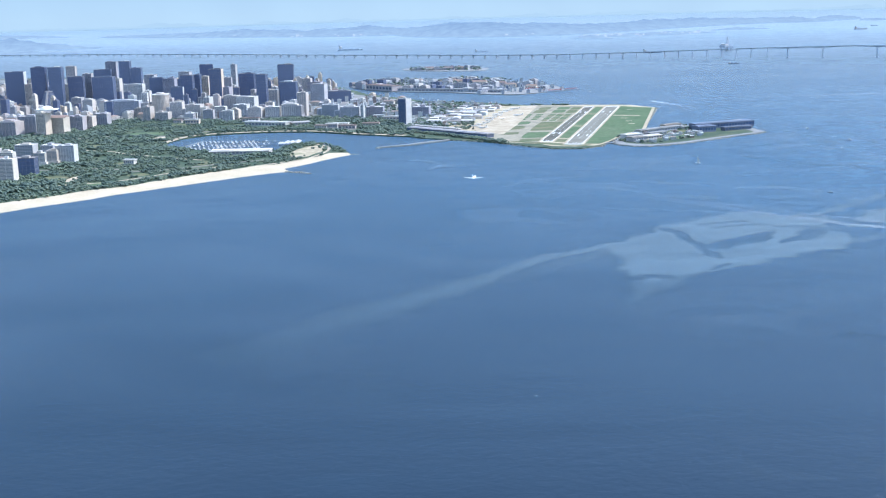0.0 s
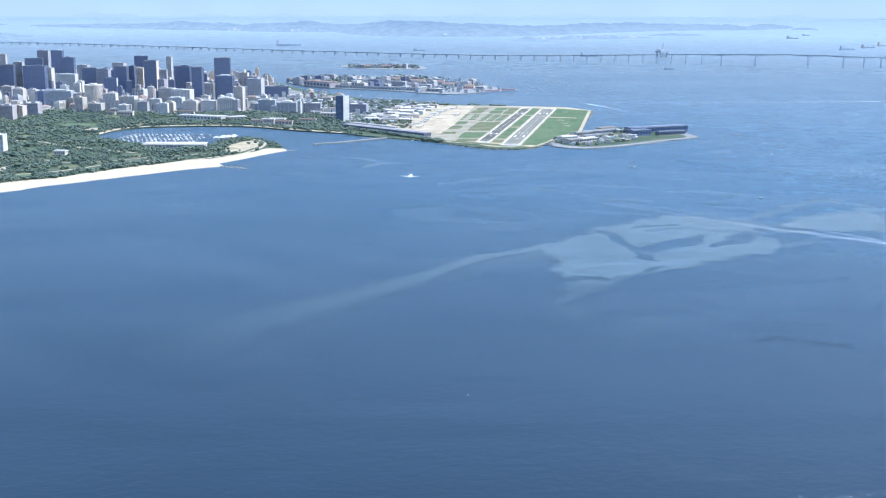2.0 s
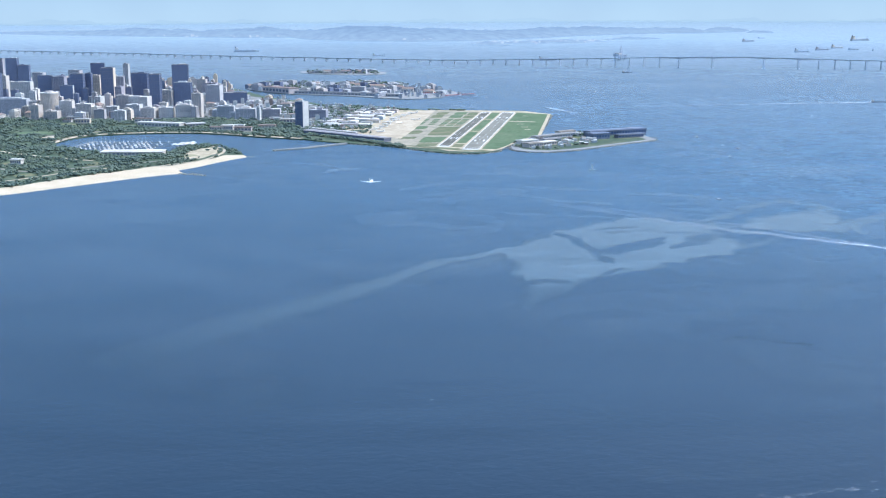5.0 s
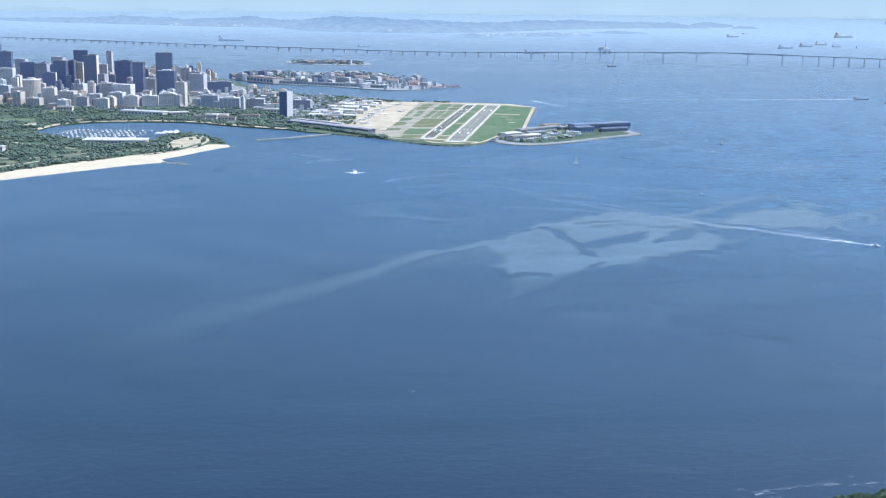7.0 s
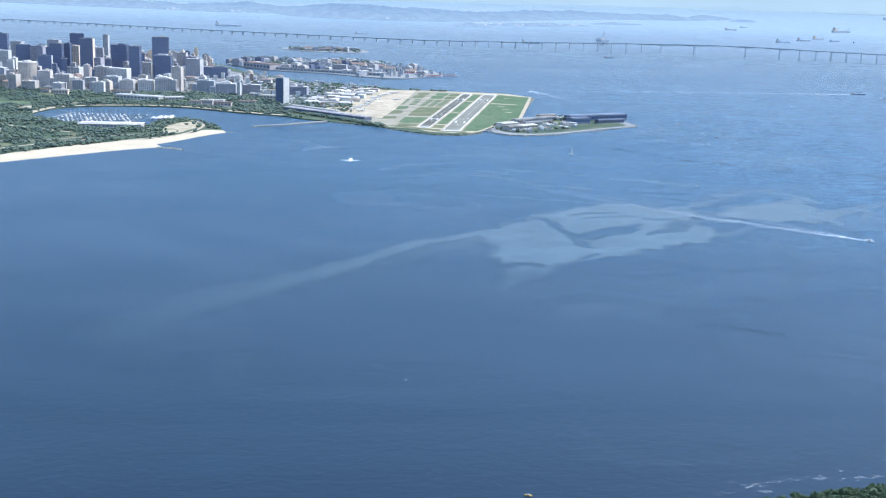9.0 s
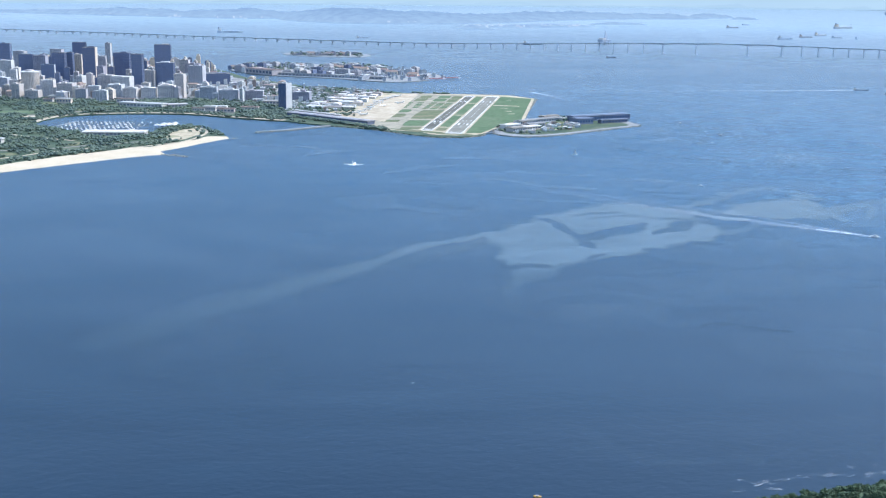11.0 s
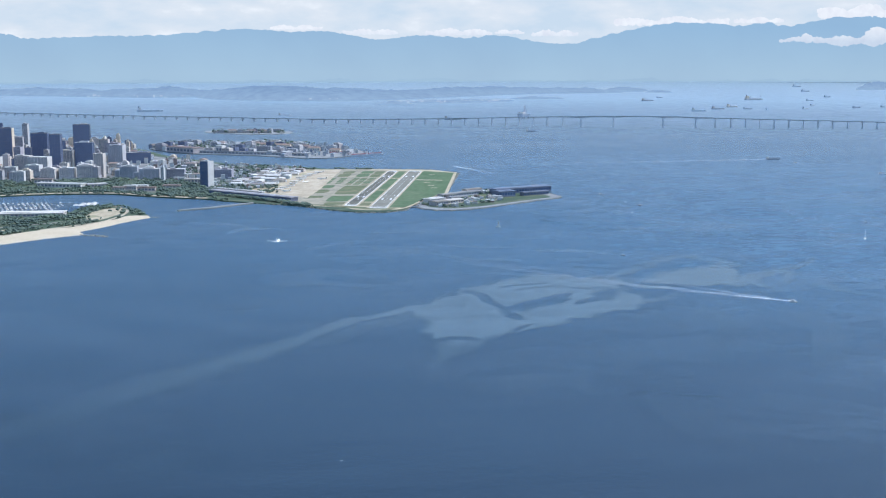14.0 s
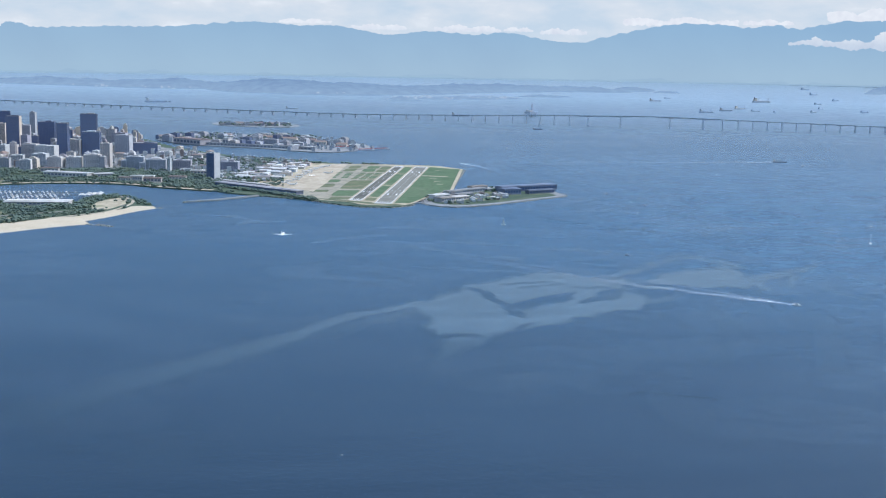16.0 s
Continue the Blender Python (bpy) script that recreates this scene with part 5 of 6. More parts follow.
for cx, cy, n, sp in ((790, 3480, 10, 10), (770, 3560, 16, 16), (640, 3560, 22, 40), (540, 3300, 14, 14), (700, 3330, 8, 10), (585, 3240, 10, 14), (660, 3400, 14, 16), (760, 3650, 14, 30), (530, 3390, 12, 16)):
    for _ in range(n):
        isle.append((cx + rnd.gauss(0, sp), cy + rnd.gauss(0, sp * 0.7), 3, rnd.uniform(3, 6.5)))
isle = [s for s in isle if inside(VILLE, s[0], s[1])]
for _ in range(420):
    x, y = rnd.uniform(-420, 420), rnd.uniform(5700, 6280)
    if inside(COBRAS, x, y) and noise.noise(Vector((x / 160, y / 160, 4))) > -0.02:
        isle.append((x, y, 4 + rnd.uniform(0, 10), rnd.uniform(5, 9)))
for _ in range(60):
    x, y = rnd.uniform(-190, 260), rnd.uniform(7120, 7480)
    if inside(FISCAL, x, y):
        isle.append((x, y, 3, rnd.uniform(6, 13)))
foliage("island_trees", isle, LEAF, "green trees on the bay islands", 7, 3)


# ---- film, foam and wakes on the water ----
class Film:
    """A flat film on the water: a fine sheet whose thickness fades out round blots and streaks."""

    def __init__(self, x0, x1, y0, y1, cell):
        self.nx, self.ny = int((x1 - x0) / cell) + 1, int((y1 - y0) / cell) + 1
        gx, gy = np.meshgrid(np.linspace(x0, x1, self.nx), np.linspace(y0, y1, self.ny))
        self.x, self.y = gx.ravel(), gy.ravel()
        wx, wy = [], []
        for a, b in zip(self.x, self.y):
            p = Vector((a / 62, b / 62, 0))
            wx.append(noise.fractal(p, 0.6, 2.1, 6))
            wy.append(noise.fractal(p + Vector((31, 7, 2)), 0.6, 2.1, 6))
        self.wx, self.wy = np.array(wx), np.array(wy)
        self.f = np.zeros(len(self.x))

    def reach(self, pts, r, wobble):
        px, py = self.x + self.wx * wobble, self.y + self.wy * wobble
        best = np.full(len(px), 1e9)
        m = len(pts) - 1
        for i in range(m):
            (ax, ay), (bx, by) = pts[i], pts[i + 1]
            dx, dy = bx - ax, by - ay
            t = np.clip(((px - ax) * dx + (py - ay) * dy) / (dx * dx + dy * dy + 1e-9), 0, 1)
            rr = r[0] + (r[1] - r[0]) * (i + t) / m
            best = np.minimum(best, np.hypot(px - ax - dx * t, py - ay - dy * t) / rr)
        return best

    def blot(self, pts, r, amount, wobble=26, soft=0.4, to=None):
        r = r if isinstance(r, tuple) else (r, r)
        s = np.clip((1 + soft / 2 - self.reach(pts, r, wobble)) / soft, 0, 1)
        a = amount
        if to is not None:
            (ax, ay), (bx, by) = pts[0], pts[-1]
            t = np.clip(((self.x - ax) * (bx - ax) + (self.y - ay) * (by - ay)) / ((bx - ax) ** 2 + (by - ay) ** 2), 0, 1)
            a = amount + (to - amount) * t
        self.f = np.maximum(self.f, a * s * s * (3 - 2 * s))

    def field(self, ring, amount, wobble=30, soft=22):
        px, py = self.x + self.wx * wobble, self.y + self.wy * wobble
        hit = np.zeros(len(px), bool)
        edge = np.full(len(px), 1e9)
        for (x0, y0), (x1, y1) in zip(ring, ring[1:] + ring[:1]):
            cross = ((y0 > py) != (y1 > py)) & (px < x0 + (py - y0) * (x1 - x0) / (y1 - y0 + 1e-9))
            hit ^= cross
            dx, dy = x1 - x0, y1 - y0
            t = np.clip(((px - x0) * dx + (py - y0) * dy) / (dx * dx + dy * dy), 0, 1)
            edge = np.minimum(edge, np.hypot(px - x0 - dx * t, py - y0 - dy * t))
        s = np.clip(0.5 + np.where(hit, edge, -edge) / soft, 0, 1)
        self.f = np.maximum(self.f, amount * s)

    def hole(self, pts, r, wobble=22, soft=0.45, amount=1.0):
        r = r if isinstance(r, tuple) else (r, r)
        s = np.clip((1 + soft / 2 - self.reach(pts, r, wobble)) / soft, 0, 1)
        self.f *= 1 - amount * s

    def build(self, name, z, mat, label, category):
        ids = np.full(len(self.x), -1)
        grid = np.arange(len(self.x)).reshape(self.ny, self.nx)
        q = np.stack([grid[:-1, :-1], grid[:-1, 1:], grid[1:, 1:], grid[1:, :-1]], -1).reshape(-1, 4)
        q = q[(self.f[q] > 0.004).any(1)]
        keep = np.unique(q)
        ids[keep] = np.arange(len(keep))
        me = bpy.data.meshes.new(name)
        v = np.stack([self.x[keep], self.y[keep], np.full(len(keep), z)], 1) * K
        me.from_pydata(v.tolist(), [], ids[q].tolist())
        at = me.attributes.new("film", "FLOAT", "POINT")
        at.data.foreach_set("value", self.f[keep].astype(np.float32))
        me.materials.append(mat)
        return tagged(new(name, me), label, category, kind="stuff")


slick = Film(-420, 1500, 1200, 2560, 6)
slick.blot([(-240, 1310), (-123, 1443), (-90, 1486), (-54, 1525), (-9, 1570), (40, 1621)], (32, 24), 0.12, 14, to=0.44, soft=1.5)
slick.blot([(40, 1621), (92, 1694), (131, 1750), (170, 1790), (229, 1830), (282, 1873)], (18, 11), 0.44, 10, to=0.66, soft=1.1)
slick.blot([(107, 1649), (144, 1699), (182, 1736), (216, 1759), (256, 1821)], (10, 16), 0.12, 16, to=0.34, soft=1.5)
slick.field([(273, 1864), (319, 1924), (382, 1998), (447, 2060), (511, 2110), (565, 2150), (603, 2125), (635, 2083), (681, 2053), (697, 2003), (685, 1931), (684, 1863), (641, 1810), (571, 1769), (513, 1730), (460, 1701), (420, 1683), (390, 1666), (350, 1642), (312, 1598), (294, 1612), (278, 1642), (272, 1671), (280, 1720), (277, 1773), (268, 1803)], 0.64, 18, 16)
slick.blot([(300, 1635), (280, 1572), (267, 1528), (251, 1486)], (20, 7), 0.5, 14, to=0.14, soft=1.0)
slick.blot([(345, 1638), (308, 1574), (275, 1527)], (14, 8), 0.44, 14, to=0.12, soft=1.1)
slick.hole([(396, 1992), (408, 1951), (411, 1883), (422, 1850), (426, 1801), (426, 1763)], (11, 10), 7, 0.6, 0.95)
slick.hole([(415, 1776), (435, 1754)], (8, 6), 6, 0.6)
slick.hole([(452, 1838), (490, 1885), (565, 1942)], (26, 10), 9, 0.5, 0.95)
slick.hole([(452, 1838), (500, 1872), (540, 1906)], (20, 16), 9, 0.5, 0.95)
slick.hole([(565, 1862), (605, 1895), (643, 1945)], (10, 20), 12, 0.6, 0.85)
slick.hole([(461, 2027), (501, 2042), (546, 2052)], (6, 8), 8, 0.9, 0.7)
slick.hole([(280, 1630), (305, 1645), (325, 1640)], (12, 14), 12, 0.8, 0.8)
slick.hole([(407, 1684), (420, 1705), (431, 1716)], (7, 4), 8, 0.8, 0.9)
slick.hole([(585, 2010), (640, 1990), (680, 1950)], (8, 14), 16, 0.9, 0.6)
slick.hole([(480, 2000), (520, 2010), (570, 2020)], (6, 7), 12, 1.0, 0.45)
slick.blot([(659, 2071), (716, 2128), (764, 2163), (832, 2232), (888, 2285), (944, 2305), (970, 2262), (978, 2183)], (17, 14), 0.46, 34, soft=1.0)
slick.field([(734, 2035), (790, 2114), (837, 2149), (895, 2166), (930, 2210), (966, 2196), (968, 2121), (922, 2023), (882, 1987), (841, 1977), (804, 2005), (766, 2017)], 0.64, 20, 18)
slick.blot([(679, 2048), (704, 1992), (750, 1975)], (26, 16), 0.6, 16, soft=0.8)
slick.hole([(717, 2024), (756, 2115), (796, 2168), (835, 2219)], (15, 9), 12, 0.6, 0.92)
slick.hole([(690, 2014), (700, 1951), (692, 1877)], (9, 16), 14, 0.6, 0.85)
slick.hole([(867, 2198), (918, 2223), (933, 2159)], (12, 9), 12, 0.8, 0.7)
slick.blot([(691, 1863), (727, 1885), (766, 1928)], (14, 7), 0.46, 12, to=0.2, soft=0.9)
slick.blot([(901, 1986), (959, 2062), (1008, 2096), (1068, 2124), (1119, 2166), (1135, 2175), (1198, 2259)], (14, 9), 0.54, 12, to=0.28, soft=0.7)
slick.blot([(936, 1958), (942, 2001), (969, 2044), (1003, 2072)], (9, 12), 0.5, 8, soft=0.7)
slick.blot([(1056, 2118), (1038, 2048), (1000, 1983)], (11, 8), 0.5, 10, to=0.3, soft=0.7)
slick.blot([(1058, 1958), (1069, 1906), (1087, 1860)], (16, 12), 0.24, 14, soft=1.2)
slick.blot([(673, 1765), (674, 1692), (667, 1639)], (9, 8), 0.18, 14, to=0.08, soft=1.4)
slick.blot([(753, 1762), (752, 1681), (740, 1613)], (9, 10), 0.2, 14, to=0.1, soft=1.4)
slick.blot([(615, 1759), (624, 1718)], (9, 7), 0.22, 14, soft=1.4)
slick.blot([(771, 1831), (745, 1720), (700, 1600), (640, 1450)], (8, 12), 0.12, 18, soft=1.4)
slick.blot([(930, 1740), (880, 1600), (782, 1419)], (12, 16), 0.12, 18, soft=1.4)
slick.blot([(636, 2428), (712, 2427), (763, 2388), (793, 2351)], (7, 5), 0.26, 8, to=0.4, soft=1.2)
slick.blot([(352, 2480), (398, 2417), (459, 2350), (544, 2299)], (8, 10), 0.26, 18, soft=1.4)
slick.blot([(427, 2560), (489, 2509), (588, 2492)], (8, 9), 0.24, 18, soft=1.4)
slick.blot([(330, 2220), (500, 2160), (640, 2080), (760, 2020)], (6, 8), 0.12, 14, to=0.3, soft=1.3)
slick.f *= 0.88
slick.build("silt_slick", 0.6, FILM, "pale grey-blue slick drifting on the bay", "slick")


def drift(sheet, amount, right, seed):
    """Thin wandering lines of foam and silt that the current draws out, thicker on the open bay than near the beach."""
    f = []
    for x, y in zip(sheet.x, sheet.y):
        w = Vector((x / 420 + seed, y / 420, 0))
        bend = 150 * noise.fractal(w, 0.8, 2.0, 3)
        line = abs(noise.noise(Vector(((x + bend) / 240, (y + bend * 1.3) / 110, seed)))) * 7
        thin = abs(noise.noise(Vector(((x - bend) / 130, (y + bend) / 75, seed + 9)))) * 6
        here = noise.noise(Vector((x / 330, y / 260, seed + 3))) + right * max(-1, min(1, (x - 0.16 * y) / 500)) - 0.12
        f.append(max(0, 1 - line, 0.8 * (1 - thin)) * max(0, min(1, here * 1.7)))
    sheet.f = np.maximum(sheet.f, amount * np.array(f))


patches = Film(-250, 2500, 1900, 5000, 11)
for pts, r, a in (([(941, 3303), (1000, 3385), (973, 3212)], (12, 20), 0.34), ([(885, 3065), (1002, 3152), (1036, 3054), (1071, 2986)], (9, 12), 0.34),
                  ([(1079, 3469), (1087, 3311), (1068, 3089)], (12, 9), 0.22), ([(1173, 3253), (1250, 3155)], (9, 13), 0.24), ([(1247, 3009), (1226, 2866)], (9, 8), 0.2),
                  ([(776, 3082), (845, 3177)], (7, 10), 0.22), ([(648, 2441), (728, 2404), (786, 2348)], (5, 6), 0.2), ([(840, 2355), (979, 2317)], (5, 6), 0.14),
                  ([(1533, 3126), (1500, 2970), (1464, 2771), (1352, 2422)], (8, 7), 0.26), ([(1808, 3441), (1763, 3268)], (12, 14), 0.2),
                  ([(1668, 3515), (1695, 3408)], (9, 12), 0.2), ([(1919, 3865), (1796, 3549)], (14, 12), 0.2), ([(1750, 4023), (1814, 3839)], (10, 14), 0.16)):
    patches.blot(pts, r, a, 34, 1.4)
for pts, r, a in (([(1348, 2681), (1296, 2448)], (7, 8), 0.16), ([(1126, 2941), (1086, 2775)], (10, 8), 0.18), ([(929, 2971), (978, 3000)], (8, 8), 0.24),
                  ([(1551, 2815), (1728, 3013)], (8, 12), 0.14), ([(-59, 2989), (-15, 2927), (13, 2859)], (6, 9), 0.26), ([(-206, 2982), (-134, 3013)], (6, 7), 0.16),
                  ([(-18, 2828), (3, 2895), (59, 2884)], (8, 6), 0.24), ([(150, 2542), (232, 2611), (287, 2636)], (7, 8), 0.22), ([(315, 2763), (458, 2785), (536, 2822)], (7, 6), 0.2),
                  ([(334, 2490), (388, 2512), (395, 2478)], (7, 8), 0.2), ([(690, 4680), (860, 4640)], (16, 16), 0.2), ([(1000, 4750), (1500, 4850), (2000, 4860)], (10, 20), 0.12)):
    patches.blot(pts, r, a, 24, 1.4)
drift(patches, 0.3, 0.3, 4)
patches.f *= np.clip((4500 - patches.y) / 1500, 0, 1)
patches.build("surface_streaks", 0.78, HAZE_SILT, "faint pale streaks on the bay water", "streaks")
near_lines = Film(-300, 1250, 900, 1900, 7)
drift(near_lines, 0.09, 0.25, 15)
near_lines.build("surface_streaks", 0.5, HAZE_SILT, "faint pale streaks on the nearer water", "streaks")
dark_streak = Film(300, 1600, 1200, 3000, 7)
dark_streak.blot([(778, 2947), (813, 2840), (869, 2777), (985, 2686)], (7, 6), 0.26, 30, 1.4)
dark_streak.blot([(985, 2686), (1104, 2618), (1219, 2552), (1331, 2488), (1466, 2448)], (5, 7), 0.2, 40, 1.4)
dark_streak.blot([(460, 1311), (480, 1324), (504, 1321), (523, 1305), (544, 1294), (565, 1286)], (3, 3), 0.2, 8, 1.4)
dark_streak.build("drift_line", 0.88, DARK_STREAK, "dark drift line on the bay", "drift line")

wake = Film(400, 1000, 1780, 2340, 4)
wake.blot([(925, 1818), (895, 1846), (858, 1878)], (3.5, 6), 1.0, to=0.8, wobble=4, soft=0.9)
wake.blot([(858, 1878), (812, 1916), (757, 1968), (690, 2030)], (7, 9), 0.48, to=0.18, wobble=6, soft=1.2)
wake.blot([(690, 2030), (590, 2140), (500, 2250), (440, 2320)], (8, 10), 0.24, to=0.05, wobble=8, soft=1.3)
wake.hole([(880, 1866), (812, 1944), (757, 2005), (700, 2060)], (1.5, 7), 3, 0.9, 0.7)
wake.blot([(900, 1850), (858, 1905), (804, 1978), (754, 2045), (672, 2110)], (2.5, 4), 0.6, to=0.2, wobble=4, soft=1.1)
wake.blot([(672, 2110), (607, 2180), (514, 2273)], (5, 7), 0.22, to=0.05, wobble=6, soft=1.2)
wake.build("boat_wake", 0.95, FOAM, "white wake trailing behind the speedboat", "wake")

ferry = Film(440, 2340, 4180, 4860, 6)
ferry.blot([(2290, 4790), (1700, 4740), (1017, 4690)], (9, 8), 1.0, 3, 1.2, to=0.3)
ferry.blot([(485, 4775), (600, 4715), (690, 4680)], (9, 6), 0.6, 6, 1.2, to=0.2)
ferry.blot([(850, 4630), (905, 4440), (930, 4240)], (9, 12), 0.9, 6, 1.2, to=0.12)
ferry.build("boat_wake", 1.4, FOAM, "long thin white wakes on the far water", "wake")

surf = Film(310, 560, 830, 905, 0.8)
rnd = random.Random(31)
for cx, cy, wide, deep, count in ((364, 860, 9, 4, 16), (346, 867, 3, 2, 4), (380, 863, 14, 4, 9), (340, 847, 12, 4, 8), (366, 847, 5, 3, 6), (428, 872, 14, 4, 14), (452, 886, 4, 3, 5), (468, 872, 14, 4, 14), (402, 868, 12, 5, 6), (515, 884, 24, 6, 14)):
    for _ in range(count):
        x, y, half = cx + rnd.gauss(0, wide * 0.6), cy + rnd.gauss(0, deep * 0.6), rnd.uniform(0.6, 3.2)
        surf.blot([(x - half, y - 0.2 * half), (x + half, y + rnd.uniform(-0.3, 0.3) * half)], rnd.uniform(0.35, 0.8), rnd.uniform(0.06, 0.36), 2, 1.8)
surf.build("surf", 0.4, FOAM, "white surf by the rocky shore", "surf")


# Distance haze painted on the water: a pale film that thickens with range.
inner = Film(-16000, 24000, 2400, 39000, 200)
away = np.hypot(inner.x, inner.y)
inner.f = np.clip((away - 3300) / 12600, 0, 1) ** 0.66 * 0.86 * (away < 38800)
inner.build("silty_water", 1.1, HAZE_SILT, "inner bay water paled by painted distance haze", "water")

# Sheen and haze painted on: the film thickens with distance and rightwards.
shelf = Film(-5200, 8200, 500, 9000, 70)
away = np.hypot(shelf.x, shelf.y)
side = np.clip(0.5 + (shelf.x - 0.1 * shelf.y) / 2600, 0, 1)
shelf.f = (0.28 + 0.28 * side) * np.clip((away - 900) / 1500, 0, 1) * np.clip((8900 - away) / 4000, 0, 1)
shelf.build("turbid_water", 0.3, BRIGHTENED, "green-blue middle bay water brightened by a painted film", "water")


# ---- boats and ships ----
def hull(bm, L, B, H, z0=-0.6, fine=0.55):
    """A hull with a pointed bow towards +y, wider at the deck than at the keel."""
    rings = []
    for z, k in ((z0, 0.72), (H * 0.4, 0.92), (H, 1.0)):
        b, l = B / 2 * k, L / 2 * (0.9 + 0.1 * k)
        rings.append([(-b * 0.8, -l, z), (b * 0.8, -l, z), (b, -l * 0.3, z), (b, l * (1 - fine), z), (b * 0.45, l * 0.8, z), (0, l, z), (-b * 0.45, l * 0.8, z), (-b, l * (1 - fine), z), (-b, -l * 0.3, z)])
    loft(bm, rings)


def sailboat(x, y, L, turn, label, group="", mast=1.2, sails=False):
    ob = thing("sailboat", x, y, 0, label, "boat", turn, group)
    bm = bmesh.new()
    hull(bm, L, L * 0.3, L * 0.1)
    part("hull", bm, WHITE, ob)
    bm = bmesh.new()
    box(bm, -L * 0.09, L * 0.09, -L * 0.2, L * 0.15, L * 0.1, L * 0.17, 0.8)
    part("cabin", bm, LIGHT, ob)
    bm = bmesh.new()
    cyl(bm, 0, L * 0.08, L * 0.1, L * mast, 0.16, 0.1, 6)
    mast_part = part("mast", bm, STEEL, ob)
    bm = bmesh.new()
    cyl(bm, 0, 0, 0, 1, 0.12, 0.1, 6)
    for v in bm.verts:
        v.co = (v.co.x, L * 0.06 - v.co.z * L * 0.38, L * 0.24 + v.co.y)
    part("boom", bm, STEEL, mast_part)
    if sails:
        bm = bmesh.new()
        rows = []
        for k in range(7):
            z = L * (0.27 + 0.85 * k / 6)
            w = L * 0.42 * (1 - k / 6) + 0.05
            rows.append([(0.35 * math.sin(j / 4 * math.pi), L * 0.05 - w * j / 4, z) for j in range(5)])
        loft(bm, rows, closed=False)
        part("sail", bm, WHITE, mast_part, "white raised sail")
    return ob


def motorboat(x, y, L, turn, label, name="motorboat", paint=None, group=""):
    ob = thing(name, x, y, 0, label, "boat", turn, group)
    bm = bmesh.new()
    hull(bm, L, L * 0.32, L * 0.14)
    part("hull", bm, paint or WHITE, ob)
    bm = bmesh.new()
    box(bm, -L * 0.12, L * 0.12, -L * 0.18, L * 0.2, L * 0.14, L * 0.27, 0.8)
    cabin = part("cabin", bm, LIGHT, ob)
    bm = bmesh.new()
    box(bm, -L * 0.105, L * 0.105, L * 0.08, L * 0.178, L * 0.17, L * 0.235, 0.9)
    part("windscreen", bm, WINDOW, cabin)
    return ob


motorboat(928, 1815, 16, radians(222), "white speedboat with a long wake", "speedboat")
sailboat(633, 2822, 15, radians(40), "white sailing boat with a raised sail", sails=True)
sailboat(1446, 2486, 20, radians(-30), "white sailing boat with a raised sail", sails=True)
for i, (x, y, L) in enumerate(((799, 2340, 17), (1604, 2759, 15), (1121, 3518, 20), (1064, 3044, 15), (1145, 3211, 22), (1131, 3300, 12), (2331, 4597, 22), (1774, 4190, 16), (1241, 5499, 24), (673, 5185, 18))):
    motorboat(x, y, L * 0.72, radians(60 + 37 * i), "small dark fishing boat at anchor", "fishing_boat", HULL_DARK, "fishing boats")
motorboat(170, 848, 6.5, radians(75), "small yellow boat near the rocks", "yellow_boat", YELLOW)
motorboat(200, 1256, 3, radians(20), "tiny dark boat on the open bay", "small_boat", HULL_DARK)
motorboat(92, 1130, 2.6, radians(120), "tiny pale boat on the open bay", "small_boat")

berth = sailboat(-700, 3400, 13, 0, "white sailing boat moored in the marina", "moored boats")
cruiser = motorboat(-690, 3360, 15, 0, "white motor cruiser moored in the marina", "motor_cruiser", None, "moored boats")
rnd = random.Random(77)
for row in range(7):
    for k in range(17):
        x = -752 + k * 13.5 + row * 5
        y = 3345 + row * 33 - k * 1.2 + rnd.uniform(-3, 3)
        if rnd.random() < 0.2 or not (y > 3300 and x > -775):
            continue
        copy_thing(berth if rnd.random() < 0.6 else cruiser, Matrix.Translation(Vector((x, y, 0)) * K) @ Matrix.Rotation(radians(rnd.choice((0, 180)) + rnd.uniform(-6, 6)), 4, "Z") @ Matrix.Scale(rnd.uniform(0.75, 1.35), 4))
for row in range(7):
    y = 3336 + row * 33
    setting("jetty", slab([(-760 + row * 5, y), (-520 + row * 5, y - 20), (-520 + row * 5, y - 17), (-760 + row * 5, y + 3)], -1.5, 1.0), QUAY, "narrow floating jetty in the marina", "jetty")
setting("jetty", slab([(-782, 3370), (-774, 3368), (-728, 3560), (-735, 3562)], -1.5, 1.2), QUAY, "long pale jetty across the marina", "jetty")

# club roofs beside the marina
for i in range(7):
    x, y = -470 + 11 * (i % 4) + 4 * i, 3395 + 16 * (i // 2)
    ob = thing("club_canopy", x, y, 3.2, "white peaked club canopy by the marina", "canopy", radians(20 * i), "club canopies")
    bm = bmesh.new()
    loft(bm, [[(-9, -9, 5), (9, -9, 5), (9, 9, 5), (-9, 9, 5)], [(-1, -1, 9.5), (1, -1, 9.5), (1, 1, 9.5), (-1, 1, 9.5)]])
    part("roof", bm, ROOF_WHITE, ob)
    for a in (-8, 8):
        for b in (-8, 8):
            bm = bmesh.new()
            cyl(bm, a, b, -1, 5, 0.5, 0.5, 6)
            part("post", bm, STEEL, ob)


